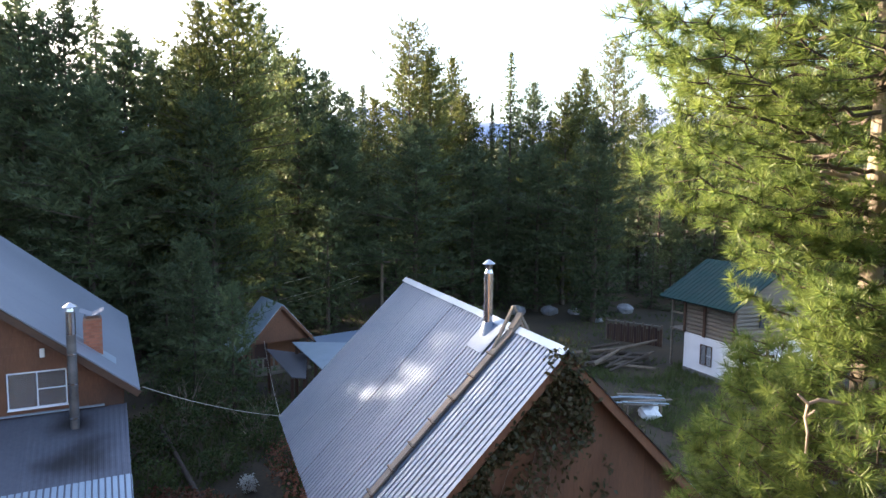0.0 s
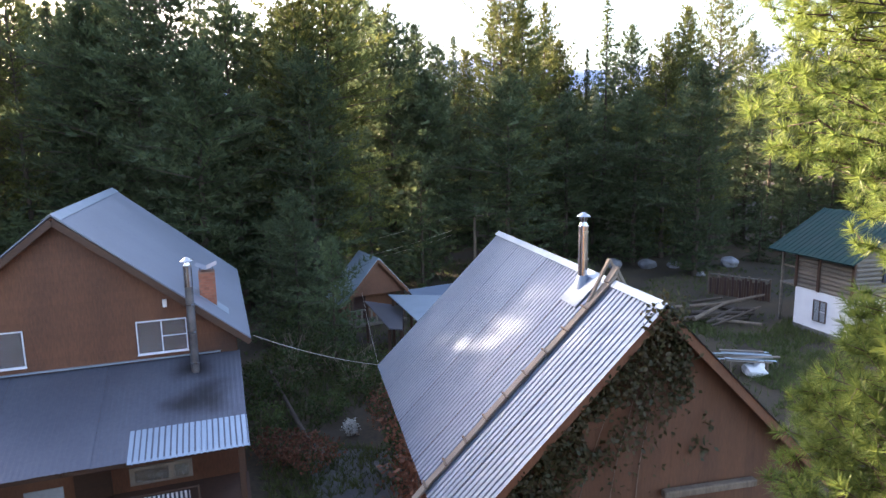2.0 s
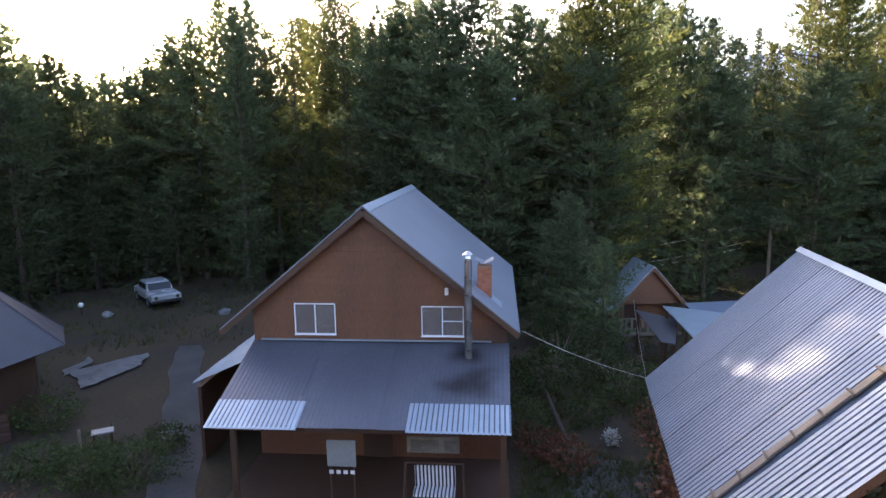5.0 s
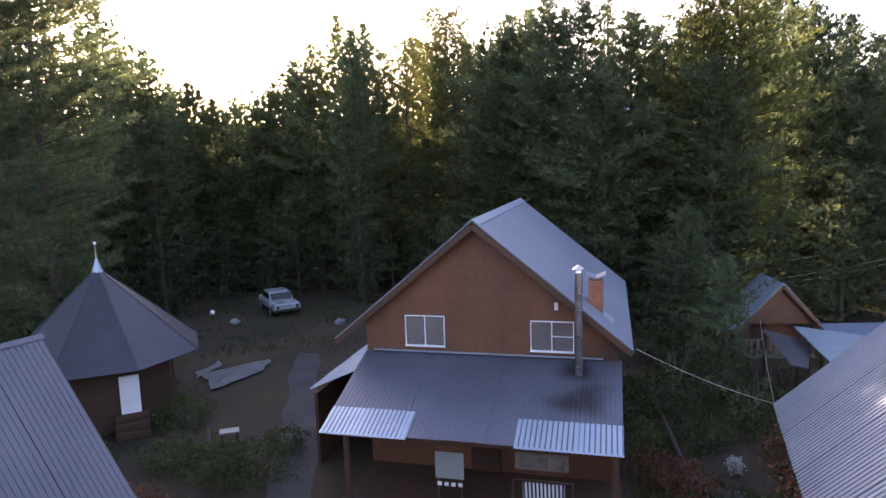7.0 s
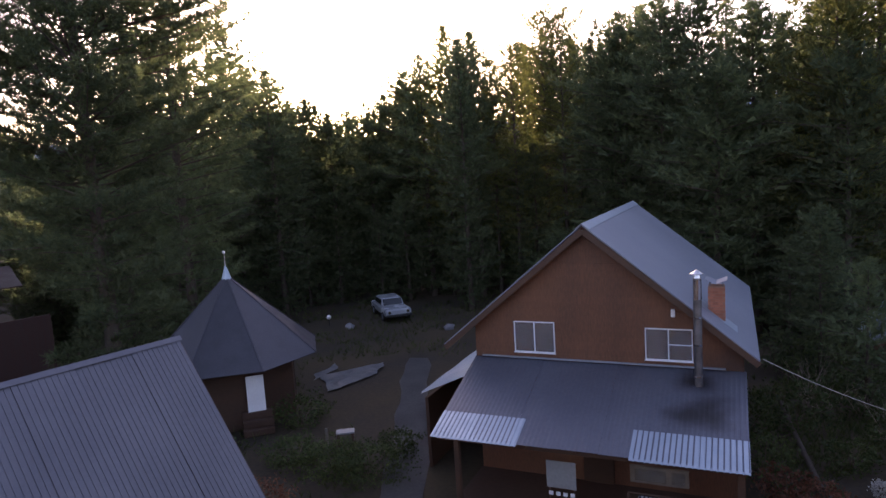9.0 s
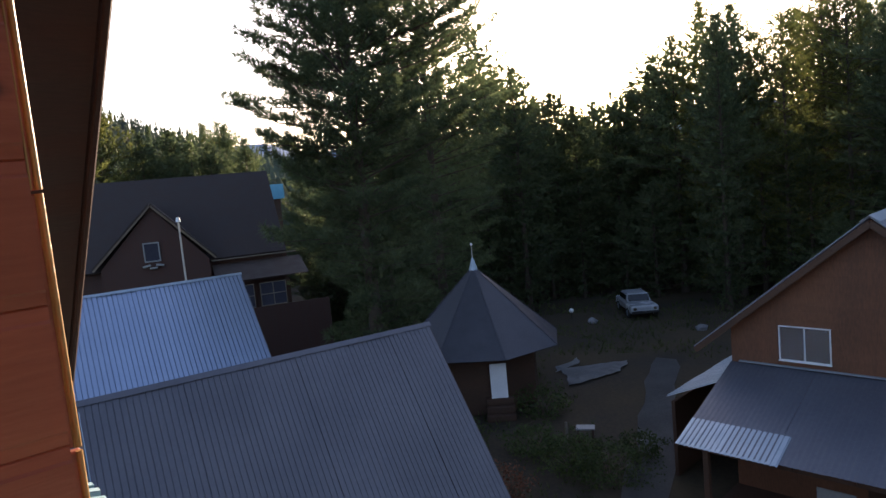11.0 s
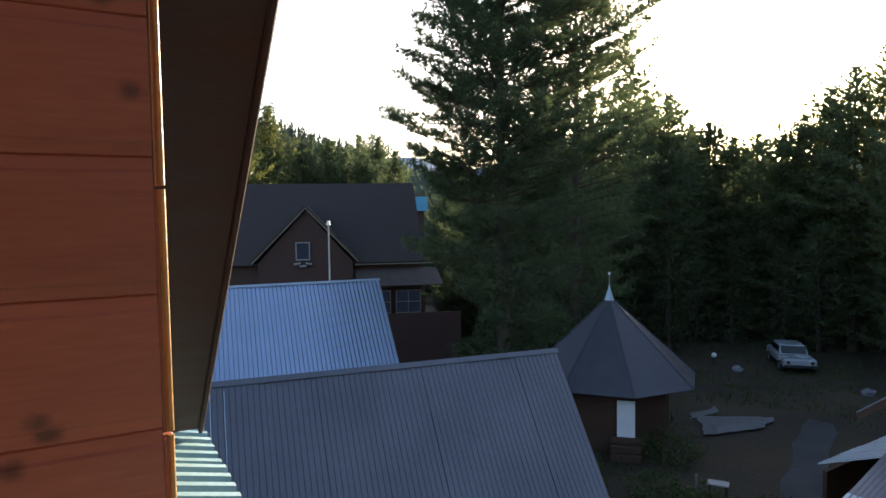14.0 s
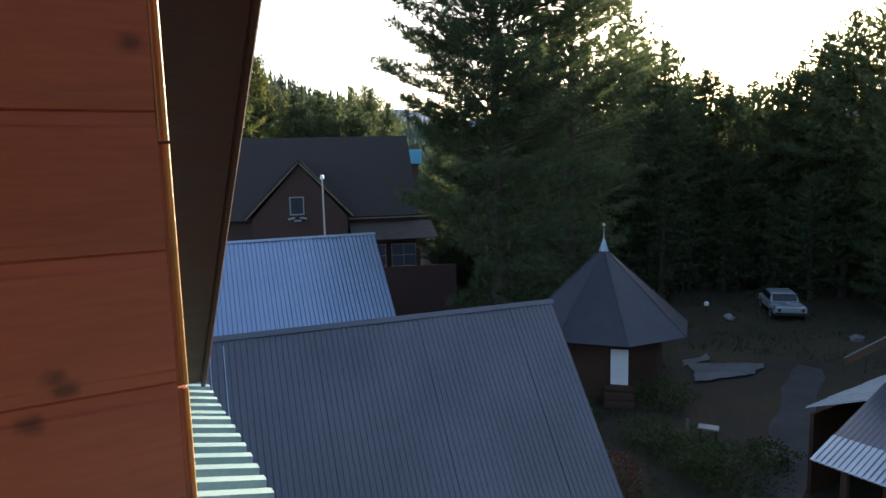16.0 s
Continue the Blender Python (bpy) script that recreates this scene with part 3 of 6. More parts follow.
for i, (d1, d2, dy) in enumerate(((-0.12, 1.95, 0.0), (1.9, 3.7, 0.015), (3.65, 5.75, -0.01))):
    part("plank", beam(on_roof(d1, 0.07 + 0.012 * (i % 2), LY + dy), on_roof(d2, 0.07 + 0.012 * (i % 2), LY + dy - 0.02), 0.19, 0.04), raw_wood, lad)
for k in range(9):
    d = 0.75 + 0.58 * k
    part("cleat", beam(on_roof(d, 0.10, LY - 0.15), on_roof(d, 0.10, LY + 0.15), 0.05, 0.03), bark, lad, "dark iron cleat")
part("ridge_brace", beam(on_roof(0.1, 0.1, LY), (0.10, LY + 0.05, RZ + 0.30), 0.16, 0.05), raw_wood, lad)
part("ridge_brace", beam((0.08, LY + 0.03, RZ + 0.30), (0.36, LY - 0.1, RZ - 0.33), 0.09, 0.05), raw_wood, lad)
part("ridge_brace", beam((0.04, LY + 0.22, RZ + 0.42), (0.33, LY + 0.1, RZ - 0.29), 0.07, 0.05), raw_wood, lad)
part("ridge_brace", beam((0.02, LY + 0.22, RZ + 0.42), (-0.5, LY + 0.05, RZ - 0.38), 0.07, 0.05), raw_wood, lad)

# vine over the gable
rng = np.random.default_rng(8)
pts = []
while len(pts) < 5400:
    x, d = rng.uniform(-3.4, 1.1), abs(rng.normal(0, 0.95))
    z = RZ - abs(x) - 0.15 - d
    keep = 1.0 if x < -0.1 else max(0, 1 - (x + 0.1) / 0.9)
    if noise.noise((x * 1.3, z * 1.3, 2)) + 0.55 * keep < 0.22 or z < 0.8:
        continue
    pts.append((x, -4.28 - abs(rng.normal(0, 0.16)), z))
for _ in range(220):
    pts.append((rng.normal(0.02, 0.2), NEAR - 0.02 + rng.normal(0, 0.1), RZ - 0.2 + rng.normal(0, 0.2)))
v, t = leaves(np.array(pts), 0.052, rng, (0, -1, 0.4), 0.9)
vine = empty("climbing_vine", BH, "dark green and reddish climbing vine covering the gable boards", "vine")
part("vine_foliage", soup(v, t, "vine_foliage"), vine_leaf, vine)
for x0, x1 in ((-3.2, -2.5), (-2.6, -1.5), (-2.0, -0.7), (-1.2, -0.2), (-0.5, 0.1)):
    z1 = RZ - abs(x1) - 0.25
    a = np.array([[x0 + (x1 - x0) * f + 0.06 * math.sin(9 * f), -4.27, z1 * f] for f in np.linspace(0, 0.86, 12)])
    v, t = sticks(a[:-1], a[1:], np.linspace(0.014, 0.008, 11), np.linspace(0.013, 0.007, 11))
    part("vine_stem", soup(v, t, "vine_stem"), bark, vine)
rng = np.random.default_rng(9)
pts = np.stack([-3.75 + rng.normal(0, 0.25, 1800), rng.uniform(-5.5, 1.5, 1800), rng.uniform(0.2, 2.2, 1800)], 1)
v, t = leaves(pts, 0.07, rng)
hedge = empty("climbing_vine", BH, "brownish vine hanging below the eaves", "vine")
part("vine_foliage", soup(v, t, "vine_foliage"), red_leaf, hedge)
for y in (-4.5, -2.8, -1.0, 0.8):
    part("vine_stem", rod((-3.6, y, 0), (-3.7, y + 0.2, 2.1), 0.025, 0.015, 6), bark, hedge)


# ---- the guest house with the porch ----
AH = pose(-13.21, 12.51, 0, 0, 0, 28)
ah = empty("guest_house", AH, "orange timber house with grey metal roof and wide porch", "house")
WL, WR, AX = -1.21, 6.03, 2.15
AZ, AR, AE = EYE - 1.55, 4.21, EYE - 5.00
A1, A2 = -0.42, 9.4
slope = (AZ - AE) / AR
part("gable_wall", plate([(WL, 0, 0), (WR, 0, 0), (WR, 0, AZ - 0.12 - (WR - AX) * slope), (AX, 0, AZ - 0.12), (WL, 0, AZ - 0.12 - (AX - WL) * slope)], 0.2), orange_wall, ah)
for x in (WL, WR):
    part("side_wall", box(0.2, 9.2, AE + 0.15, (x + (0.1 if x < 0 else -0.1), 4.8, (AE + 0.15) / 2)), orange_wall, ah)
part("rear_wall", plate([(WL, 9.3, 0), (WR, 9.3, 0), (WR, 9.3, AE + 0.2), (AX, 9.3, AZ - 0.12), (WL, 9.3, AE + 0.2)], 0.2), orange_wall, ah)
# horizontal cladding above the porch
front = part("cladding", box(WR - WL, 0.02, 0.1, ((WL + WR) / 2, -0.008, EYE - 5.36)), orange_wall, ah)
rng = np.random.default_rng(21)
zb = EYE - 5.4
while zb < AZ - 0.3:
    zt = zb + 0.185
    half = min((AZ - 0.2 - zt) / slope, 3.85)
    if half > 0.1:
        x1, x2 = max(WL, AX - half), min(WR, AX + half)
        spans = [(x1, x2)]
        if zt > EYE - 5.28 and zb < EYE - 4.28:
            spans = [(x1, -0.03), (1.22, 3.61), (4.86, x2)]
        for a, b in spans:
            if b - a > 0.05:
                part("board", box(b - a, 0.022, 0.1842, ((a + b) / 2, -0.016 - rng.uniform(0, 0.002), (zb + zt) / 2), None, 0.0015), orange_wall, front)
    zb = zt


def window(parent, x, z, w, h, y, split, rail_side, name="window", casing=None):
    """A white casement with two lights, one of them with a glazing bar where rail_side is not 0."""
    win = part(name, box(w - 0.02, 0.02, h - 0.02, (x + w / 2, y + 0.06, z + h / 2)), cloth_dark, parent, "white framed two-light window")
    t = 0.027
    bm = bmesh.new()
    for a, b in (((x, z + t / 2), (x + w, z + t / 2)), ((x, z + h - t / 2), (x + w, z + h - t / 2))):
        box(w, 0.07, t, (x + w / 2, y, a[1]), None, 0.008, bm)
    for xx in (x + t / 2, x + split, x + w - t / 2):
        box(t, 0.068, h - 2 * t + 0.004, (xx, y, z + h / 2), None, 0.008, bm)
    part("window_frame", bm, casing or frame_white, win)
    lo, hi = (split + t / 2, w - t) if rail_side > 0 else (t, split - t / 2)
    if rail_side:
        part("glazing_bar", box(hi - lo, 0.04, 0.022, (x + (lo + hi) / 2, y, z + h * 0.5), None, 0.004), frame_white, win)
    for a, b in ((t, split - t / 2), (split + t / 2, w - t)):
        p = part("pane", box(b - a, 0.008, h - 2 * t, (x + (a + b) / 2, y + 0.01, z + h / 2)), window_glass, win)
        p.visible_shadow = False
    part("window_sill", box(w + 0.03, 0.06, 0.02, (x + w / 2, y - 0.03, z - 0.010), None, 0.004), frame_white, win)
    return win


window(bh, 1.14, 1.12, 0.74, 0.98, -4.315, 0.37, 0)
window(ah, 0.0, EYE - 5.20, 1.19, 0.90, -0.02, 0.60, 0)
window(ah, 3.64, EYE - 5.22, 1.19, 0.86, -0.02, 0.59, 1)
part("lamp_box", box(0.10, 0.08, 0.20, (4.36, -0.06, EYE - 3.93), None, 0.01), frame_white, ah, "small white lamp box")
for s in (-1, 1):
    n = 6
    for i in range(n):
        y1, y2 = A1 + (A2 - A1) * i / n, A1 + (A2 - A1) * (i + 1) / n
        bm = plate([(AX, y1, AZ), (AX + s * AR, y1, AE), (AX + s * AR, y2 - 0.003, AE), (AX, y2 - 0.003, AZ)], 0.03 * -s)
        part("roof_panel", bm, blue_steel, ah)
        if i:
            part("roof_seam", beam((AX + s * 0.1, y1, AZ - 0.06), (AX + s * AR, y1, AE + 0.02), 0.015, 0.02, 0.004), blue_steel, ah)
    part("ridge_cap", plate([(AX, A1 - 0.03, AZ + 0.05), (AX + s * 0.2, A1 - 0.03, AZ - 0.10), (AX + s * 0.2, A2, AZ - 0.10), (AX, A2, AZ + 0.05)], 0.006 * -s), zinc_new, ah)
    part("bargeboard", beam((AX, A1 + 0.02, AZ - 0.14), (AX + s * AR, A1 + 0.02, AE - 0.10), 0.03, 0.16), brown_wall, ah)
    part("soffit", plate([(AX, A1 + 0.05, AZ - 0.06), (AX + s * AR, A1 + 0.05, AE - 0.06), (AX + s * AR, 0.05, AE - 0.06), (AX, 0.05, AZ - 0.06)], 0.015 * s), orange_wall, ah)
# porch
PZ1, PZ2, PY = EYE - 5.40, EYE - 6.52, -3.40
px1, px2 = -1.24, 6.08
sheets(ah, (px1, 0, PZ1), (px2 - px1, 0, 0), (0, PY * 0.985, (PZ2 - PZ1) * 0.985), porch_steel, 0.115, 0.006, 1.05)
sheets(ah, (px1, PY * 0.725, PZ1 + (PZ2 - PZ1) * 0.725), (2.26, 0, 0), (0, PY * 0.285, (PZ2 - PZ1) * 0.285), zinc_new, 0.122, -0.018, 2.3, "bright corrugated sheet at the porch edge", 0.02)
sheets(ah, (3.63, PY * 0.725, PZ1 + (PZ2 - PZ1) * 0.725), (2.46, 0, 0), (0, PY * 0.285, (PZ2 - PZ1) * 0.285), zinc_new, 0.122, -0.018, 2.5, "bright corrugated sheet at the porch edge", 0.02)
part("wall_flashing", box(6.6, 0.10, 0.03, (2.3, -0.07, PZ1 + 0.05), None, 0.006), zinc_new, ah, "pale strip where porch roof meets wall")
part("porch_beam", beam((px1 + 0.1, PY + 0.25, PZ2 - 0.06), (px2 - 0.1, PY + 0.25, PZ2 - 0.06), 0.14, 0.16), brown_wall, ah)
for x in (-0.63, 5.9):
    part("porch_post", box(0.14, 0.14, PZ2 - 0.12, (x, PY + 0.25, (PZ2 - 0.12) / 2), None, 0.015), brown_wall, ah)
for x in (0.0, 1.2, 2.4, 3.6, 4.8):
    part("rafter", beam((x, -0.05, PZ1 - 0.09), (x, PY + 0.1, PZ2 - 0.05), 0.06, 0.10), brown_wall, ah)
part("porch_floor", box(px2 - px1, 3.2, 0.12, ((px1 + px2) / 2, -1.6, 0.06)), brown_wall, ah)
part("porch_window", box(1.3, 0.05, 0.7, (-0.2, -0.03, 1.55), None, 0.01), frame_white, ah)
part("porch_door", box(0.85, 0.06, 2.0, (2.3, -0.03, 1.12), None, 0.01), brown_wall, ah)
wn2 = part("porch_window_frame", box(1.35, 0.06, 0.44, (4.12, -2.0, 1.50), None, 0.01), raw_wood, ah, "low framed window above the swing")
for x, w in ((3.92, 0.72), (4.56, 0.30)):
    part("pane", box(w, 0.02, 0.29, (x, -2.035, 1.50)), window_glass, wn2)
# lean-to on the far side
lean0 = (-3.0, -0.4, EYE - 6.6)
sheets(ah, lean0, (0, 5.2, 0), (1.78, 0, 0.78), zinc_new, 0.19, 0.03, 1.0)
part("lean_to_wall", box(0.1, 5.0, EYE - 6.75, (-2.85, 2.2, (EYE - 6.75) / 2)), brown_wall, ah)
# flue on the wall
fx, fy = 4.986, -0.660
fl = part("flue_pipe", rod((fx, fy, EYE - 6.0), (fx, fy, EYE - 2.891), 0.10, 0.10, 20), flue_dull, ah, "dull steel flue rising through the porch roof")
part("flue_pipe_top", rod((fx, fy, EYE - 3.430), (fx, fy, EYE - 2.920), 0.104, 0.104, 20), chrome, fl)
for z in (-5.4, -4.6, -3.9, -3.15):
    part("clamp_band", rod((fx, fy, EYE + z), (fx, fy, EYE + z + 0.04), 0.107, 0.107, 20), chrome, fl)
part("flue_neck", rod((fx, fy, EYE - 2.920), (fx, fy, EYE - 2.803), 0.10, 0.065, 20), chrome, fl)
part("rain_cap", rod((fx, fy, EYE - 2.783), (fx, fy, EYE - 2.685), 0.16, 0.012, 20), chrome, fl, "conical steel rain cap")
part("bracket", beam((fx, fy, EYE - 3.969), (fx, 0, EYE - 3.969), 0.04, 0.02), zinc, fl)
# brick chimney with a sheet hood
cx, cy = 5.39, 1.0
ch = part("chimney", box(0.40, 0.40, 1.25, (cx, cy, EYE - 4.0)), mortar, ah, "red brick chimney under a steel hood")
bm0 = box(0.122, 0.012, 0.065, (0, 0, 0), None, 0.004)
brick_me = bpy.data.meshes.new("brick")
bm0.to_mesh(brick_me)
bm0.free()
brick_me.materials.append(brick_red)
for side in range(4):
    for row in range(16):
        for c in range(3):
            o = new("brick", brick_me)
            o.parent = ch
            u = -0.136 + 0.136 * c + (0.03 if row % 2 else -0.03)
            o.matrix_local = Matrix.Translation((cx, cy, EYE - 4.59 + 0.076 * row)) @ Matrix.Rotation(side * math.pi / 2, 4, "Z") @ Matrix.Translation((u * 0.9, -0.203, 0))
bm = bmesh.new()
for s in (-1, 1):
    tmp = plate([(cx, cy - 0.32, EYE - 3.29), (cx + s * 0.27, cy - 0.32, EYE - 3.17), (cx + s * 0.27, cy + 0.32, EYE - 3.17), (cx, cy + 0.32, EYE - 3.29)], 0.008 * s)
    me = bpy.data.meshes.new("t")
    tmp.to_mesh(me)
    tmp.free()
    bm.from_mesh(me)
part("chimney_hood", bm, blue_steel, ch, "folded steel hood with raised wings")
for sx in (-0.16, 0.16):
    for sy in (-0.16, 0.16):
        part("hood_leg", rod((cx + sx, cy + sy, EYE - 3.40), (cx + sx, cy + sy, EYE - 3.23), 0.012, 0.012, 6), flue_dull, ch)
part("chimney_apron", plate([(cx - 0.42, cy - 0.35, AE + 0.05 + (AX + AR - cx + 0.42) * slope), (cx + 0.5, cy - 0.35, AE + 0.05 + (AX + AR - cx - 0.5) * slope),
                              (cx + 0.5, cy + 0.35, AE + 0.05 + (AX + AR - cx - 0.5) * slope), (cx - 0.42, cy + 0.35, AE + 0.05 + (AX + AR - cx + 0.42) * slope)], 0.006), zinc_new, ch)

# swing seat with striped cushion under the porch
sw = empty("swing_bench", AH @ pose(4.22, -2.75, 0.14), "garden swing bench with a blue and white striped cover", "bench")
for x in (-0.75, 0.75):
    for y in (-0.3, 0.3):
        part("leg", rod((x, y, -0.02), (x * 0.95, y * 0.2, 1.25), 0.022), brown_wall, sw)
part("top_bar", rod((-0.72, 0, 1.25), (0.72, 0, 1.25), 0.022), brown_wall, sw)
part("seat", box(1.02, 0.45, 0.08, (0, 0, 0.5), None, 0.02), cloth_white, sw)
back = part("backrest", box(1.02, 0.06, 0.62, (0, 0.22, 0.80), pose(0, 0, 0, 12), 0.02), cloth_white, sw)
for k in range(11):
    part("stripe", box(0.05, 0.075, 0.625, (-0.47 + 0.094 * k, 0.22, 0.80), pose(0, 0, 0, 12), 0.01), cloth_dark, back)
    part("stripe", box(0.05, 0.455, 0.085, (-0.47 + 0.094 * k, 0, 0.5), None, 0.01), cloth_dark, back)
pn = empty("notice_board", AH @ pose(1.88, -2.6, 0), "pale blank board on legs under the porch edge", "board")
part("panel", box(0.74, 0.03, 0.70, (0, 0, 1.50), None, 0.01), tarp, pn)
for x in (-0.3, 0.3):
    part("leg", box(0.04, 0.04, 1.3, (x, 0.03, 0.77)), brown_wall, pn)
for k in range(4):
    part("bunting_flag", box(0.11, 0.02, 0.10, (-0.27 + 0.18 * k, 0, 1.0), None, 0.005), cloth_white, pn)


# ---- houses beyond the balcony's other side ----
def barn(name, b, az, length, run, steep, mat, wallmat, label, pitch=0.11, cap=zinc_old, deep=0.022, narrow=False):
    """A gabled barn: b is its ridge's far end, the ridge runs back along az; the slope shown falls to its right."""
    u = Vector((-math.sin(radians(az)), math.cos(radians(az)), 0))
    m = Matrix.Translation((b[0], b[1], 0)) @ Matrix.Rotation(radians(az), 4, "Z")
    th = empty(name, m, label, "house")
    z, drop = b[2], run * steep
    for s in (1, -1):
        sheets(th, (0, -length, z), (0, length, 0), (s * run, 0, -drop), mat, pitch, deep, 1.05, narrow=narrow)
        part("ridge_cap", plate([(0, -length - 0.02, z + 0.05), (s * 0.07, -length - 0.02, z + 0.05 - 0.07 * steep), (s * 0.07, 0.03, z + 0.05 - 0.07 * steep), (0, 0.03, z + 0.05)], 0.006 * -s), cap, th)
        part("bargeboard", beam((s * 0.02, -0.02, z - 0.12), (s * run, -0.02, z - drop - 0.1), 0.03, 0.14), wallmat, th)
        part("side_wall", box(0.15, length - 0.6, z - drop + 0.3, (s * (run - 0.5), -length / 2, (z - drop + 0.3) / 2)), wallmat, th)
    for y in (-0.3, -length + 0.3):
        part("gable_wall", plate([(-run + 0.45, y, 0), (run - 0.45, y, 0), (run - 0.45, y, z - drop + 0.2), (0, y, z - 0.12), (-run + 0.45, y, z - drop + 0.2)], 0.12), wallmat, th)
    return th


dbarn = barn("barn", (-13.75, 3.45, EYE - 3.0), 17.0, 10.5, 3.4, 1.25, zinc_old, brown_wall, "brown barn with a weathered grey corrugated roof", 0.108, zinc_old, -0.011, True)
barn("storehouse", (-22.19, -0.75, EYE - 2.2), 17.0, 6.4, 2.9, 1.03, pale_blue_steel, brown_wall, "brown storehouse with a pale blue-grey corrugated roof", 0.135, zinc_new, -0.05, True)

for y, x2 in ((-7.16, 1.5), (-6.92, 2.1)):
    part("roof_batten", beam((0.12, y, EYE - 3.0 - 0.11), (x2, y, EYE - 3.0 - x2 * 1.25 + 0.04), 0.018, 0.03), zinc_new, dbarn, "pale batten on the roof slope")

# brown house with a cross gable
hr = 33.0
HC = bearing(96.5, hr) + Vector((-0.04, 0.19, 0))
hh = empty("brown_house", Matrix.Translation((HC.x, HC.y, 0)) @ Matrix.Rotation(radians(96.5), 4, "Z"), "dark brown house with a tall roof and cross gable", "house")
# local: x to the viewer's right, y away
def hx(az):
    return hr * math.tan(radians(96.5 - az))


rt, ez = EYE + hr * math.tan(radians(2.8)) * 1.13, EYE - 2.35
part("wall", box(10.4, 7.0, ez, (-0.6, 4.2, ez / 2)), soffit_wood, hh)
for s, ys in ((-1, (0.2, 4.2)), (1, (8.2, 4.2))):
    part("roof", plate([(-5.9, ys[0], ez - 0.1), (4.74, ys[0], ez - 0.1), (4.74, ys[1], rt), (-5.9, ys[1], rt)], 0.12 * s), dark_roof, hh)
for k in range(14):
    f = (k + 0.5) / 14
    part("shingle_course", beam((-5.9, 0.2 + 4.0 * f, ez - 0.1 + (rt - ez + 0.1) * f + 0.03), (4.74, 0.2 + 4.0 * f, ez - 0.1 + (rt - ez + 0.1) * f + 0.03), 0.25, 0.02), dark_roof, hh)
gx, gz = hx(98.74), EYE + hr * math.tan(radians(0.8))
gl, gr, ge = hx(103.4), hx(94.2), EYE - 2.3
part("cross_gable", plate([(gl + 0.3, -0.05, 0), (gr - 0.3, -0.05, 0), (gr - 0.3, -0.05, ge), (gx, -0.05, gz - 0.1), (gl + 0.3, -0.05, ge)], 0.15), soffit_wood, hh)
for xx in (gl, gr):
    part("verge_board", beam((gx, -0.3, gz), (xx, -0.3, ge), 0.05, 0.085), bark, hh, "weathered grey verge board")
    sgn = 1 if xx > gx else -1
    part("cross_roof", plate([(gx, -0.32, gz + 0.06), (xx, -0.32, ge + 0.06), (xx, 4.0, ge + 0.06), (gx, 4.0, gz + 0.06)], 0.08 * -sgn), dark_roof, hh)
wz = EYE - hr * math.tan(radians(3.7))
part("window", box(0.62, 0.03, 0.80, (hx(99.05), -0.08, wz + 0.43)), cloth_dark, hh, "small single window in a white frame")
bm = bmesh.new()
for zz in (0.0, 0.86):
    box(0.72, 0.07, 0.06, (hx(99.05), -0.12, wz + zz), None, 0.01, bm)
for sx in (-0.33, 0.33):
    box(0.06, 0.068, 0.80, (hx(99.05) + sx, -0.12, wz + 0.43), None, 0.01, bm)
part("window_frame", bm, tarp, hh, "pale worn window frame")
for k in range(3):
    part("window_ledge", box(0.36, 0.22, 0.10, (hx(99.05) + 0.29 * (k - 1), -0.2, wz - 0.20 - 0.12 * (k % 2)), pose(0, 0, 0, 0, 9 * (k - 1)), 0.03), tarp, hh, "pale ragged ledge below the window")
part("verandah_roof", plate([(gr - 0.2, -1.9, ez - 1.05), (5.4, -1.9, ez - 1.05), (5.4, 0.3, ez - 0.35), (gr - 0.2, 0.3, ez - 0.35)], 0.05), dark_roof, hh)
part("verandah_beam", beam((gr - 0.2, 0.1, ez - 0.12), (5.2, 0.1, ez - 0.12), 0.05, 0.06), grey_log, hh)
for k in range(2):
    x = gr + 0.35 + 1.5 * k
    w = part("verandah_window", box(1.2, 0.03, 1.1, (x + 0.5, -1.55, ez - 1.9)), cloth_dark, hh, "verandah window with thin weathered frames")
    bm = bmesh.new()
    for zz in (-0.55, 0.0, 0.55):
        box(1.25, 0.06, 0.035, (x + 0.5, -1.58, ez - 1.9 + zz), None, 0.01, bm)
    for xx in (-0.6, 0.0, 0.6):
        box(0.035, 0.058, 1.1, (x + 0.5 + xx, -1.58, ez - 1.9), None, 0.01, bm)
    part("window_frame", bm, grey_log, w)
part("verandah_wall", box(5.0, 0.1, ez - 2.5, (gr + 2.5, -1.5, (ez - 2.5) / 2)), soffit_wood, hh)
pole = empty("mast", Matrix.Translation(bearing(96.78, 27.5) + Vector((-0.04, 0.19, 0))), "thin pale pole with a small fitting on top", "mast")
part("pole", rod((0, 0, 0), (0, 0, EYE - 0.32), 0.05, 0.035), cable_mat, pole)
part("fitting", rod((0, 0, EYE - 0.34), (0, 0, EYE - 0.16), 0.10, 0.06), frame_white, pole)
bs = empty("blue_shed", Matrix.Translation(bearing(88.4, 48)) @ Matrix.Rotation(radians(88), 4, "Z"), "small bright blue shed on posts", "shed")
part("body", box(1.15, 1.0, 1.05, (0, 0, EYE + 48 * math.tan(radians(1.05))), None, 0.02), blue_paint, bs)
part("post", box(0.5, 0.5, EYE + 0.5, (0, 0.1, (EYE + 0.5) / 2)), brown_wall, bs)

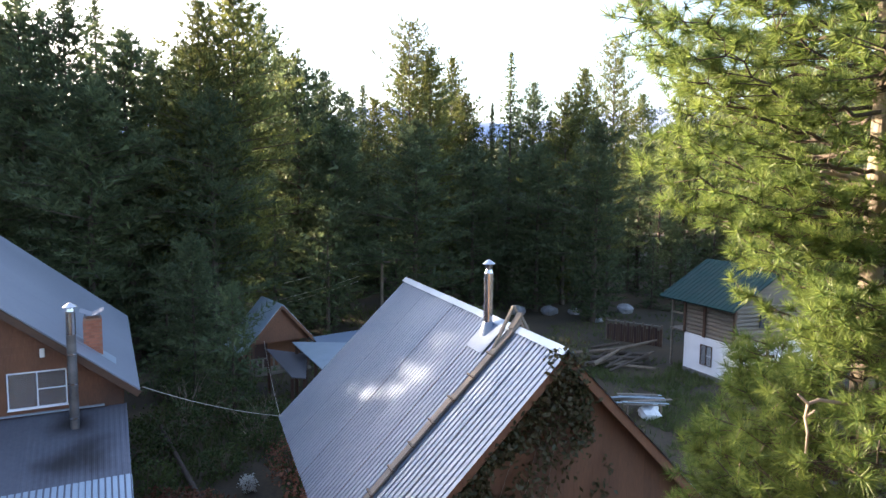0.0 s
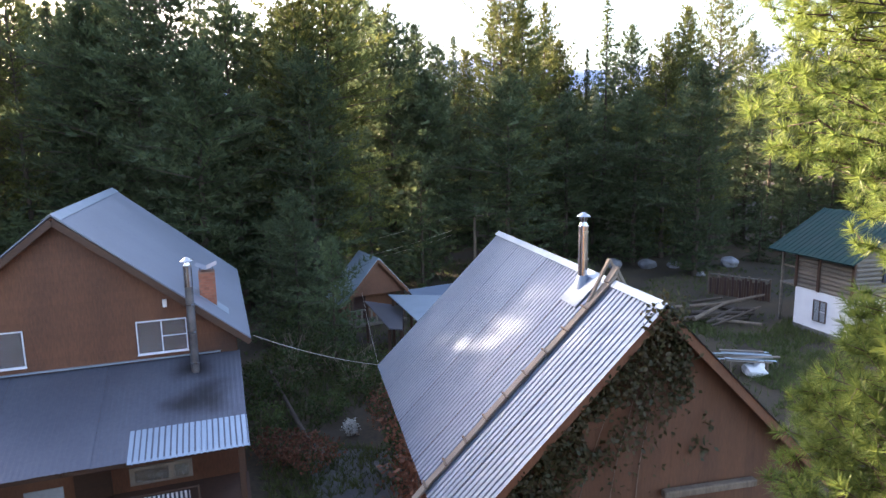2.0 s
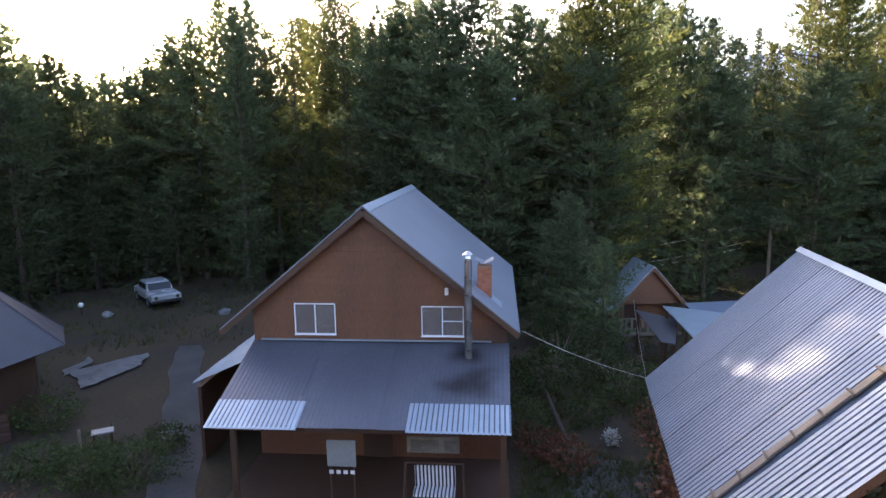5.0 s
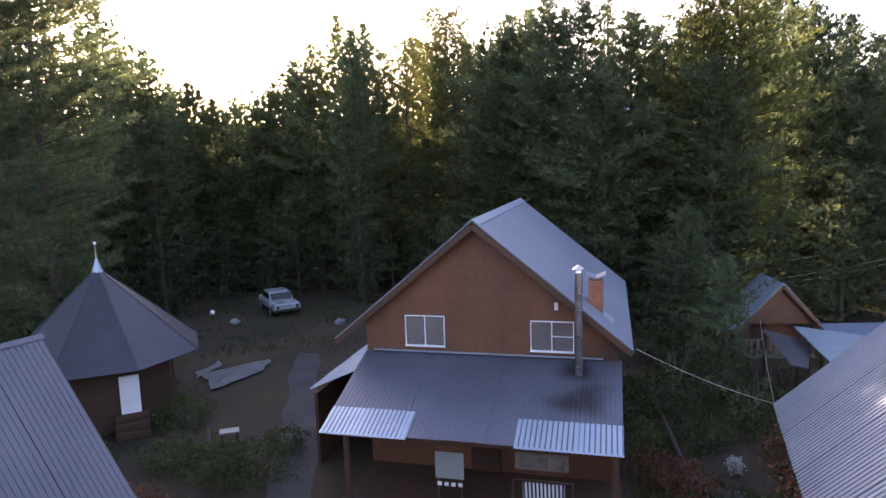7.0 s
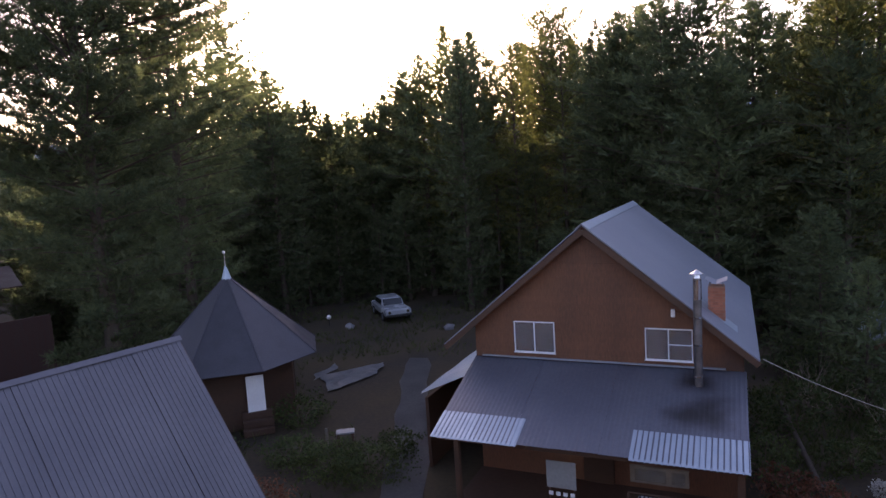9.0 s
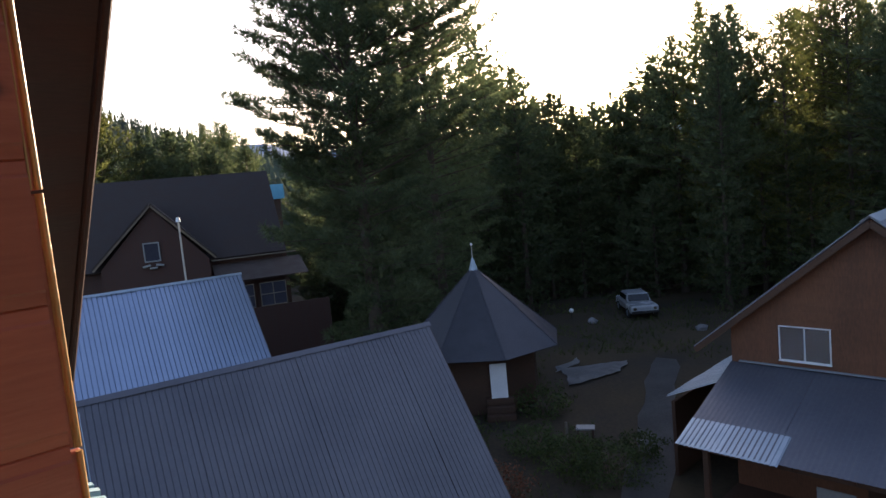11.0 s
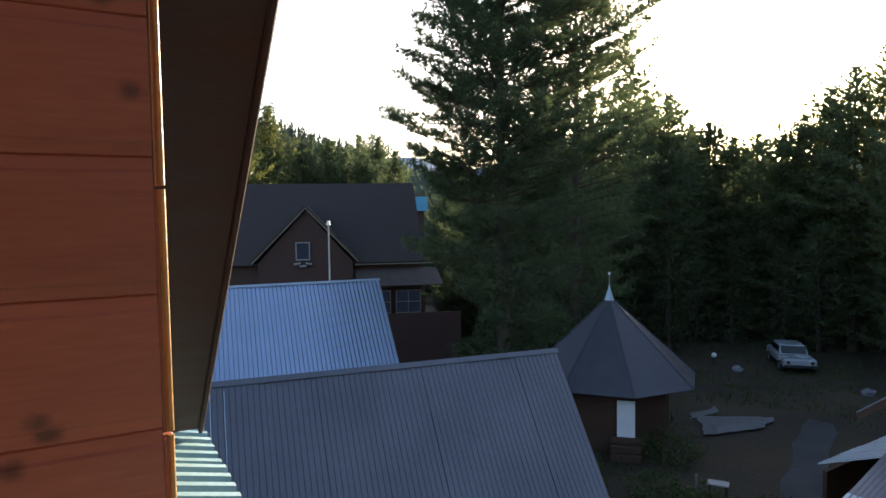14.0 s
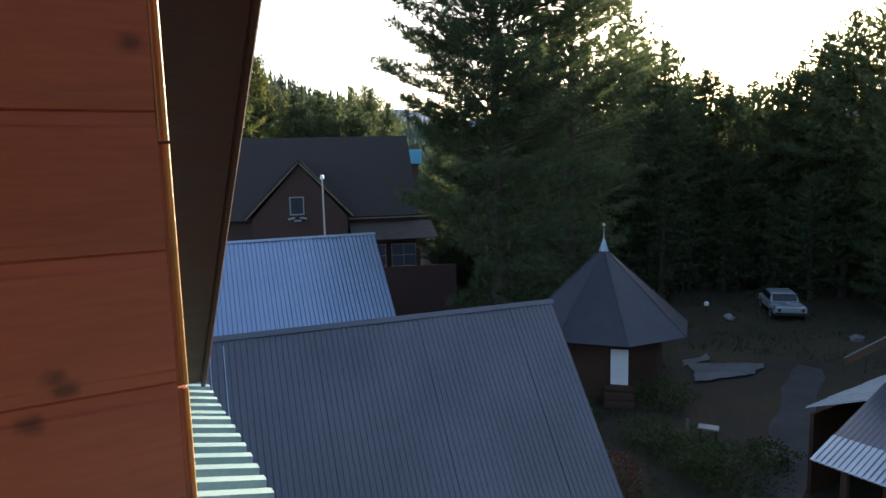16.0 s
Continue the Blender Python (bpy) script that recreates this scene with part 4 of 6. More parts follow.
# gazebo with a pointed roof
GC = bearing(72.0, 26.5) + Vector((-0.04, 0.19, 0))
gz_ = empty("gazebo", Matrix.Translation((GC.x, GC.y, 0)) @ Matrix.Rotation(radians(72 + 15), 4, "Z"), "eight-sided gazebo with a steep grey pointed roof", "gazebo")
R1, EZ, TZ = 3.5, EYE - 6.55, EYE - 3.5
for k in range(8):
    a, b = (math.pi / 4) * k, (math.pi / 4) * (k + 1)
    c1, c2 = Vector((R1 * math.cos(a), R1 * math.sin(a), EZ)), Vector((R1 * math.cos(b), R1 * math.sin(b), EZ))
    t1, t2 = Vector((0.16 * math.cos(a), 0.16 * math.sin(a), TZ)), Vector((0.16 * math.cos(b), 0.16 * math.sin(b), TZ))
    part("roof_panel", plate([c1, c2, t2, t1], 0.04), gazebo_roof, gz_)
    part("hip_strip", beam(c1 + Vector((0, 0, 0.02)), t1, 0.08, 0.03), gazebo_roof, gz_)
    part("post", box(0.14, 0.14, EZ + 0.1, (2.35 * math.cos(a), 2.35 * math.sin(a), EZ / 2 + 0.05), None, 0.015), brown_wall, gz_)
    mid = Vector((2.2 * math.cos((a + b) / 2), 2.2 * math.sin((a + b) / 2), EZ / 2))
    part("wall_panel", box(0.06, 1.75, EZ, mid, Matrix.Rotation((a + b) / 2, 4, "Z"), 0.01), brown_wall, gz_)
part("spire_cap", rod((0, 0, TZ - 0.03), (0, 0, TZ + 0.5), 0.2, 0.03, 10), zinc_new, gz_, "pale metal cap")
part("finial", rod((0, 0, TZ + 0.48), (0, 0, TZ + 1.02), 0.022, 0.012, 8), cable_mat, gz_)
bm = bmesh.new()
bmesh.ops.create_icosphere(bm, subdivisions=2, radius=0.06, matrix=Matrix.Translation((0, 0, TZ + 1.05)))
part("finial_ball", bm, frame_white, gz_)
dp = bearing(70.6, 24.0) + Vector((-0.04, 0.19, 0))
door = empty("white_door", Matrix.Translation((dp.x, dp.y, 0)) @ Matrix.Rotation(radians(70.6), 4, "Z"), "plain white door leaf standing at the gazebo", "door")
part("leaf", box(0.64, 0.05, 1.36, (0, 0, 1.42), None, 0.008), white_paint, door)
for k in range(3):
    part("step", box(1.1, 0.75 - 0.25 * k, 0.25 if k < 2 else 0.24, (0, -0.1 - 0.125 * (2 - k) + 0.125, 0.125 + 0.25 * k), None, 0.02), brown_wall, door, "dark worn wooden step")

# ---- small houses past the workshop ----
# log house on a white base, green roof
WC = bearing(-21.03, 33.6)
wh = empty("log_house", Matrix.Translation((WC.x, WC.y, 0)) @ Matrix.Rotation(radians(-68), 4, "Z"), "grey log house on a white plastered base with a green roof", "house")
base_h, log_h, W1, D1 = 1.92, 1.75, 3.2, 5.0
part("base_wall", box(W1, D1, base_h, (W1 / 2, D1 / 2, base_h / 2 + 0.05)), white_paint, wh, "white plastered base storey")
part("plinth", box(W1 + 0.02, D1 + 0.02, 0.25, (W1 / 2, D1 / 2, 0.1)), concrete, wh)
body = part("log_wall", box(W1 - 0.1, D1 - 0.1, log_h, (W1 / 2, D1 / 2, base_h + log_h / 2 + 0.05)), grey_log, wh)
for k in range(9):
    z = base_h + 0.15 + 0.195 * k
    part("log", rod((0.02, 0.06, z), (W1, 0.06, z), 0.10, 0.10, 8), grey_log, body)
    part("log", rod((W1 - 0.06, 0.0, z + 0.05), (W1 - 0.06, D1, z + 0.05), 0.10, 0.10, 8), grey_log, body)
for x in (0.05, 1.35, W1 - 0.05):
    part("corner_board", box(0.14, 0.08, log_h, (x, -0.07, base_h + log_h / 2 + 0.05), None, 0.01), brown_wall, wh)
window(wh, 1.14, 0.62, 0.72, 0.98, -0.03, 0.36, 1, "window", brown_wall)
part("window", box(0.06, 0.5, 0.6, (W1 + 0.06, 1.6, base_h + 1.1)), cloth_dark, wh)
rz0, rzt = base_h + log_h - 0.05, base_h + log_h + 1.75
for s_, y1 in ((1, -0.55), (-1, D1 + 0.55)):
    part("roof", plate([(-1.3, y1, rz0), (W1 + 0.3, y1, rz0), (W1 + 0.3, D1 / 2, rzt), (-1.3, D1 / 2, rzt)], 0.06 * s_), green_roof, wh)
    for k in range(17):
        x = -1.2 + 0.28 * k
        part("roof_rib", beam((x, y1, rz0 + 0.01), (x, D1 / 2, rzt + 0.01), 0.03, 0.02, 0), green_roof, wh)
part("gable_board", plate([(W1 - 0.02, 0, base_h + log_h), (W1 - 0.02, D1, base_h + log_h), (W1 - 0.02, D1 / 2, rzt - 0.1)], 0.1), grey_log, wh)
part("balcony_rail", box(1.2, 0.05, 0.08, (-0.65, 0.3, base_h + 0.85)), raw_wood, wh)
for x in (-1.2, -0.15):
    part("balcony_post", box(0.10, 0.10, base_h + log_h, (x, 0.3, (base_h + log_h) / 2)), grey_log, wh)
part("balcony_floor", box(1.2, 2.0, 0.08, (-0.65, 1.2, base_h)), grey_log, wh)

# small orange cabin with a rail, and low sheds beside it
CC = bearing(14.55, 31)
cab = empty("cabin", Matrix.Translation((CC.x, CC.y, 0)) @ Matrix.Rotation(radians(36), 4, "Z"), "small orange cabin with a steel roof and a slatted porch rail", "cabin")
cz = EYE - 31 * math.tan(radians(10.29))
part("gable", plate([(-1.55, 0, cz - 1.8), (1.55, 0, cz - 1.8), (0, 0, cz - 0.05)], 0.1), orange_wall, cab)
part("wall", box(2.6, 1.5, cz - 1.6, (0, 1.6, (cz - 1.6) / 2)), orange_wall, cab)
part("back_gable", plate([(-1.45, 2.3, cz - 1.75), (1.45, 2.3, cz - 1.75), (0, 2.3, cz - 0.05)], 0.1), orange_wall, cab)
for s in (-1, 1):
    part("roof", plate([(0, -0.25, cz), (s * 1.95, -0.25, cz - 2.2), (s * 1.95, 2.5, cz - 2.2), (0, 2.5, cz)], 0.04 * -s), zinc_new, cab)
    part("bargeboard", beam((0, -0.24, cz - 0.08), (s * 1.95, -0.24, cz - 2.27), 0.04, 0.14), orange_wall, cab)
    part("post", box(0.12, 0.12, cz - 1.7, (s * 1.35, 0.06, (cz - 1.7) / 2)), brown_wall, cab)
part("porch_deck", box(2.9, 1.3, 0.12, (0, 0.45, 0.12)), grey_log, cab)
part("porch_door", box(0.75, 0.06, 1.35, (-0.75, 0.82, 0.86), None, 0.01), soffit_wood, cab, "dark open doorway boards")
part("top_rail", box(1.75, 0.07, 0.06, (-0.68, -0.1, 0.88), None, 0.01), grey_log, cab)
part("bottom_rail", box(1.75, 0.05, 0.06, (-0.68, -0.1, 0.17), None, 0.01), grey_log, cab)
for k in range(7):
    part("baluster", box(0.10, 0.03, 0.66, (-1.45 + 0.26 * k, -0.1, 0.52), None, 0.006), grey_log, cab)


def low_roof(name, corners, mat, label, sunk=0.05):
    """A low shed under a nearly flat steel roof; corners as bearing, distance, height."""
    p = [bearing(a, r, z) for a, r, z in corners]
    c = sum(p, Vector()) / len(p)
    th = empty(name, Matrix.Translation((c.x, c.y, 0)), label, "shed")
    loc = [q - Vector((c.x, c.y, 0)) for q in p]
    part("roof", plate(loc, 0.04), mat, th)
    for k in range(1, 6):
        f = k / 6
        part("roof_seam", beam(loc[0].lerp(loc[1], f) + Vector((0, 0, 0.02)), loc[3].lerp(loc[2], f) + Vector((0, 0, 0.02)), 0.03, 0.03, 0.0), mat, th)
    for q in loc:
        g = Vector((q.x * 0.9, q.y * 0.9, 0))
        part("post", box(0.12, 0.12, q.z - 0.05, g + Vector((0, 0, q.z / 2 - 0.03))), brown_wall, th)
    return th


low_roof("woodshed", ((13.6, 27.8, 2.25), (6.5, 27.2, 2.25), (5.5, 21, 2.1), (9.2, 21.6, 2.1)), zinc_new, "open woodshed under a flat pale steel roof")
low_roof("woodshed", ((11.8, 29.2, 2.1), (7.0, 30.2, 2.2), (6.6, 27.6, 2.15), (11.2, 28.0, 2.05)), zinc, "open shed under a flat grey steel roof")
low_roof("woodshed", ((15.8, 28.4, 1.85), (12.3, 27.4, 1.8), (12.4, 24.0, 1.75), (13.6, 24.2, 1.75)), zinc_old, "low lean-to under a worn steel sheet")


# ---- cables ----
def cable(name, a, b, sag, r, label, mat=cable_mat):
    pts = []
    for k in range(17):
        f = k / 16
        pts.append(Vector(a).lerp(Vector(b), f) - Vector((0, 0, 4 * sag * f * (1 - f))))
    bm = bmesh.new()
    for k in range(16):
        rod(pts[k], pts[k + 1], r, r, 6, bm)
    return tagged(part(name, bm, mat), label, "cable")


a_end = AH @ Vector((6.43, -0.5, EYE - 4.9))
cable("cable", a_end, BH @ Vector((-RUN + 0.1, 4.45, RZ - RUN + 0.05)), 0.12, 0.008, "pale slack cable between the two houses")
cable("cable", BH @ Vector((-RUN, 3.4, RZ - RUN)), bearing(16.0, 27, 2.6), 0.2, 0.005, "thin pale cable hanging by the shed")
for el, zz in ((6.68, 0), (7.99, 0), (8.4, 0.1)):
    cable("power_line", bearing(7.7, 40, EYE - 40 * math.tan(radians(el))), bearing(26, 36, EYE - 36 * math.tan(radians(el + 3.2))), 0.4, 0.012, "thin power line strung through the trees")
pp = empty("utility_pole", Matrix.Translation(bearing(5.6, 40)), "grey wooden utility pole among the trees", "pole")
part("pole", rod((0, 0, 0), (0, 0, 5.0), 0.11, 0.08), bark, pp)
part("crossarm", box(1.0, 0.08, 0.08, (0, 0, 4.3), None, 0.01), grey_log, pp)


# ---- cars and yard things ----
def car(at, turn, label, paint):
    """A saloon: body, cabin, windows, bumpers, lamps, wheels."""
    c = empty("car", Matrix.Translation(at) @ Matrix.Rotation(radians(turn), 4, "Z"), label, "car")
    body = part("body", box(1.68, 4.1, 0.50, (0, 0, 0.60), None, 0.09), paint, c)
    bm = bmesh.new()
    bmesh.ops.create_cube(bm, size=1, matrix=Matrix.Translation((0, 0.35, 1.07)) @ Matrix.Diagonal((1.5, 2.2, 0.52, 1)))
    for v in bm.verts:
        if v.co.z > 1.1:
            v.co.x *= 0.86
            v.co.y = 0.35 + (v.co.y - 0.35) * 0.70
    bmesh.ops.bevel(bm, geom=bm.edges[:], offset=0.06, segments=2, affect="EDGES")
    part("cabin", bm, paint, c)
    part("windscreen", box(1.26, 0.03, 0.44, (0, -0.60, 1.09), pose(0, 0, 0, -32), 0.02), car_glass, c)
    part("rear_window", box(1.2, 0.03, 0.40, (0, 1.30, 1.09), pose(0, 0, 0, 32), 0.02), car_glass, c)
    for s in (-1, 1):
        part("side_window", box(0.03, 1.5, 0.30, (s * 0.715, 0.35, 1.10), pose(0, 0, 0, 0, -s * 11), 0.02), car_glass, c)
        part("headlight", rod((s * 0.6, -2.02, 0.66), (s * 0.6, -2.08, 0.66), 0.11, 0.10, 14), chrome, c)
        for y in (-1.2, 1.25):
            w = part("wheel", rod((s * 0.78 - 0.1, y, 0.31), (s * 0.78 + 0.1, y, 0.31), 0.31, 0.31, 20), rubber, c)
            part("rim", rod((s * 0.78 - 0.105, y, 0.31), (s * 0.78 + 0.105, y, 0.31), 0.2, 0.2, 14), zinc, w)
    for y in (-2.1, 2.1):
        part("bumper", box(1.66, 0.12, 0.16, (0, y, 0.45), None, 0.03), rubber, c)
    return c


cp = bearing(57.7, 41.6)
car((cp.x, cp.y, 0), 57.5 + 14, "silver white saloon car parked at the forest edge", car_white)

# worktable with boards and a white bundle beside the workshop
wt = empty("trestle", Matrix.Translation(bearing(-17.7, 26.0)) @ Matrix.Rotation(radians(12), 4, "Z"), "trestle stacked with boards and steel offcuts", "trestle")
for k in range(9):
    part("board", box(0.10 + 0.05 * (k % 3), 1.6 + 0.25 * (k % 4), 0.03, (0.12 * (k % 3) - 0.1, 0.13 * k - 0.5, 0.62 + 0.035 * (k % 3)), pose(0, 0, 0, 3 * (k % 2), 4, 74 + 7 * (k % 4)), 0.005), zinc_new if k % 2 else grey_log, wt)
for x in (-0.9, 0.9):
    for y in (-0.3, 0.3):
        part("leg", box(0.07, 0.07, 0.6, (x * 0.8, y, 0.3)), bark, wt)
bm = bmesh.new()
bmesh.ops.create_icosphere(bm, subdivisions=2, radius=0.42)
for v in bm.verts:
    v.co *= 1 + 0.7 * noise.noise(v.co * 4.5)
    v.co.z = max(v.co.z * 0.7, -0.28)
sack = tagged(part("bundle", bm, cloth_white), "lumpy white sheet bundle on the ground", "bundle")
q = bearing(-18.5, 25.9)
sack.matrix_world = Matrix.Translation((q.x, q.y, 0.24))
rl = random.Random(12)
for k in range(16):
    q = bearing(-15.2 + rl.uniform(-1.8, 1.5), 33.2 + rl.uniform(-1.5, 1.6))
    h = rl.uniform(0.8, 1.7)
    L = tagged(part("log", rod((-h, 0, 0), (h, rl.uniform(-0.1, 0.1), rl.uniform(-0.1, 0.7)), rl.uniform(0.06, 0.14), rl.uniform(0.05, 0.11), 9), limb_bark if k % 3 else bark),
               "grey felled log lying in a loose heap", "log", "logs in the yard")
    L.matrix_world = Matrix.Translation((q.x, q.y, 0.14 + 0.10 * (k % 4))) @ Matrix.Rotation(radians(rl.uniform(-40, 50)), 4, "Z")


def boulder(az, r, s, seed, label="pale grey boulder at the forest edge", mat=stone):
    rng = random.Random(seed)
    bm = bmesh.new()
    bmesh.ops.create_icosphere(bm, subdivisions=3, radius=s)
    o = Vector((rng.uniform(0, 50), rng.uniform(0, 50), 0))
    for v in bm.verts:
        v.co *= 1 + 0.35 * noise.noise(v.co * (1.3 / s) + o) + 0.08 * noise.noise(v.co * (5 / s) + o)
        v.co.z = v.co.z * 0.7
    ob = tagged(part("boulder", bm, mat), label, "boulder", "boulders")
    q = bearing(az, r)
    ob.matrix_world = Matrix.Translation((q.x, q.y, ground_z(q.x, q.y) + s * 0.4))
    return ob


for k, (az, r, s) in enumerate(((-6.7, 45.5, 0.6), (-9.5, 46, 0.6), (-11.7, 46.5, 0.4), (-16.1, 48, 0.6), (-13.9, 44, 0.3), (-3.9, 47, 0.4), (52.5, 37, 0.3), (61.5, 39, 0.3))):
    boulder(az, r, s, k)

# low board fence on the bank beside the log house
fp, fq = bearing(-14.6, 39.0), bearing(-19.2, 38.0)
fence = empty("fence", Matrix.Translation(fp), "low brown board fence on the bank beside the log house", "fence")
fd = fq - fp
rf = random.Random(31)
for k in range(7):
    p = fd * (k / 6)
    part("post", box(0.11, 0.11, 1.3, (p.x, p.y, 0.65), None, 0.01), bark, fence)
for k in range(24):
    p = fd * ((k + 0.5) / 24) + Vector((0, -0.08, 0))
    hgt = 1.05 + rf.uniform(-0.12, 0.1)
    part("board", box(0.115, 0.025, hgt, (p.x, p.y, hgt / 2 + 0.05), pose(0, 0, 0, 0, rf.uniform(-2, 2), -10), 0.004), brown_wall if k % 3 else soffit_wood, fence)
part("rail", beam((0, 0, 1.2), (fd.x, fd.y, 1.2), 0.16, 0.05), grey_log, fence, "pale grey top rail")

# pale sheets lying in the yard, bench, path
def ground_sheet(name, corners, mat, label, category, lift=0.0, crumple=0.12, seed=0):
    bm = bmesh.new()
    n = 14
    g = [[None] * (n + 1) for _ in range(n + 1)]
    p = [bearing(a, r) for a, r in corners]
    for i in range(n + 1):
        for j in range(n + 1):
            u, v = i / n, j / n
            q = p[0].lerp(p[1], u).lerp(p[3].lerp(p[2], u), v)
            rim = min(1.0, 5 * min(u, 1 - u, v, 1 - v))
            w = rim * crumple * (0.5 + noise.noise((q.x * 0.9 + seed, q.y * 0.9, 4))) + 0.3 * crumple * noise.noise((q.x * 3, q.y * 3, seed))
            e = 0.18 * noise.noise((q.x * 1.2, q.y * 1.2, 8 + seed))
            g[i][j] = bm.verts.new((q.x + e, q.y + e, ground_z(q.x, q.y) + lift + 0.035 + max(w, 0)))
    for i in range(n):
        for j in range(n):
            bm.faces.new((g[i][j], g[i + 1][j], g[i + 1][j + 1], g[i][j + 1]))
    bmesh.ops.solidify(bm, geom=bm.faces[:], thickness=0.03)
    return tagged(part(name, bm, mat), label, category)


ground_sheet("plastic_sheet", ((64.3, 29.7), (58.7, 30.6), (59.4, 28.9), (63.9, 27.2)), tarp, "crumpled pale plastic sheeting spread over garden beds", "sheeting", 0.05, 0.16, 1)
ground_sheet("plastic_sheet", ((65.0, 29.9), (62.8, 31.4), (63.1, 30.4), (64.9, 29.1)), tarp, "crumpled pale plastic sheeting spread over garden beds", "sheeting", 0.05, 0.16, 2)
ground_sheet("concrete_path", ((56.6, 31.3), (54.6, 30.9), (56.6, 13.5), (62.0, 13.8)), concrete, "worn grey concrete path between the houses", "path", -0.02, 0.02, 3)
ground_sheet("concrete_slab", ((21.0, 18.6), (13.2, 17.6), (12.8, 13.6), (21.8, 14.0)), concrete, "cracked grey concrete slab between the houses", "slab", -0.02, 0.03, 4)
ground_sheet("dirt_path", ((84, 13), (62, 17), (60, 14), (80, 10)), concrete, "pale trodden path beside the barn", "path", -0.03, 0.02, 6)
bq = bearing(62.7, 21.4)
bench = empty("garden_bench", Matrix.Translation((bq.x, bq.y, 0)) @ Matrix.Rotation(radians(60), 4, "Z"), "pale plank garden bench among shrubs", "bench")
part("seat", box(0.62, 0.4, 0.05, (0, 0, 0.5), None, 0.01), tarp, bench)
for x in (-0.24, 0.24):
    part("leg", box(0.08, 0.34, 0.48, (x, 0, 0.24)), brown_wall, bench)
st = empty("stake", Matrix.Translation(bearing(64.4, 21.3)), "short pale garden stake", "stake")
part("stake_post", box(0.08, 0.08, 0.75, (0, 0, 0.37), None, 0.01), raw_wood, st)
lp = empty("garden_lamp", Matrix.Translation(bearing(63.3, 40.5)), "small white globe lamp on a low post", "lamp")
part("post", rod((0, 0, 0), (0, 0, 0.45), 0.03), rubber, lp)
bm = bmesh.new()
bmesh.ops.create_icosphere(bm, subdivisions=2, radius=0.15, matrix=Matrix.Translation((0, 0, 0.55)))
part("globe", bm, frame_white, lp)


# ---- shrubs ----
def shrub(az, r, w, h, mat, label, seed, n=1500, size=0.05):
    rng = np.random.default_rng(seed)
    d = unit(rng.normal(0, 1, (n, 3)))
    rad = rng.uniform(0.35, 1.0, (n, 1)) ** 0.5
    p = d * rad
    bump = np.array([noise.noise((x * 2 + seed, y * 2, z * 2)) for x, y, z in d])[:, None]
    p = p * (1 + 0.6 * bump)
    p = p * np.array([[w, w, h * 0.55]]) + np.array([[0, 0, h * 0.5]])
    p[:, 2] = np.maximum(p[:, 2], 0.03)
    th = empty("shrub", Matrix.Translation(bearing(az, r, ground_z(*bearing(az, r).xy))), label, "shrub")
    v, t = leaves(p, size, rng)
    part("leaf_crown", soup(v, t, "leaf_crown"), mat, th)
    k = 9
    a = np.zeros((k, 3))
    b = unit(rng.normal(0, 1, (k, 3)) + np.array([[0, 0, 1.2]])) * np.array([[w, w, h]]) * 0.8
    b[:, 2] = np.abs(b[:, 2])
    v, t = sticks(a, b, np.full(k, 0.02), np.full(k, 0.006))
    part("stem", soup(v, t, "stem"), bark, th)


shrub(64.0, 19.2, 1.2, 1.0, shrub_leaf, "leafy green garden shrub in the yard", 40, 1700, 0.05)
shrub(60.8, 18.6, 1.3, 1.1, shrub_leaf, "leafy green garden shrub in the yard", 41, 1700, 0.05)
shrub(67.5, 20.5, 1.1, 0.9, shrub_leaf, "leafy green garden shrub in the yard", 42, 1500, 0.05)
shrub(58.0, 20.3, 0.8, 0.8, shrub_leaf, "leafy green garden shrub in the yard", 43, 900, 0.05)
shrub(17.6, 18.9, 0.26, 0.55, pale_leaf, "pale flowering shrub beside the path", 44, 300, 0.045)
shrub(21.5, 17.3, 0.9, 0.8, red_leaf, "reddish shrub beside the path", 45, 900, 0.05)
shrub(24.0, 17.8, 0.8, 0.9, red_leaf, "reddish shrub beside the path", 46, 900, 0.05)
shrub(19.6, 20.4, 0.8, 0.9, shrub_leaf, "leafy green garden shrub in the yard", 47, 900, 0.05)
shrub(12.4, 17.0, 0.7, 1.3, shrub_leaf, "tall weeds beside the steel roofed house", 48, 900, 0.05)
shrub(70.5, 17.5, 0.9, 0.9, red_leaf, "reddish shrub beside the barn", 49, 800, 0.05)
shrub(27.5, 21.5, 1.1, 1.6, shrub_leaf, "dark tangled weeds between the houses", 50, 1100, 0.06)
shrub(23.5, 22.5, 1.2, 1.8, shrub_leaf, "dark tangled weeds between the houses", 51, 1200, 0.06)
shrub(19.0, 24.5, 1.3, 1.9, shrub_leaf, "dark tangled weeds between the houses", 52, 1200, 0.06)
shrub(15.5, 22.0, 1.1, 1.5, shrub_leaf, "dark tangled weeds between the houses", 53, 1100, 0.06)
shrub(21.5, 27.5, 1.5, 2.2, shrub_leaf, "dark tangled weeds between the houses", 54, 1200, 0.07)
shrub(25.8, 19.2, 0.9, 1.2, shrub_leaf, "dark tangled weeds between the houses", 55, 1000, 0.05)
shrub(13.8, 19.5, 0.8, 1.2, red_leaf, "brownish weeds beside the workshop wall", 56, 900, 0.05)
shrub(66.5, 24.0, 1.2, 1.1, shrub_leaf, "leafy green garden shrub in the yard", 57, 1000, 0.06)
shrub(88.5, 25.5, 1.2, 2.0, shrub_leaf, "leafy green garden shrub in the yard", 58, 1200, 0.07)
shrub(74.5, 22.0, 1.0, 1.0, shrub_leaf, "leafy green garden shrub in the yard", 59, 1000, 0.05)

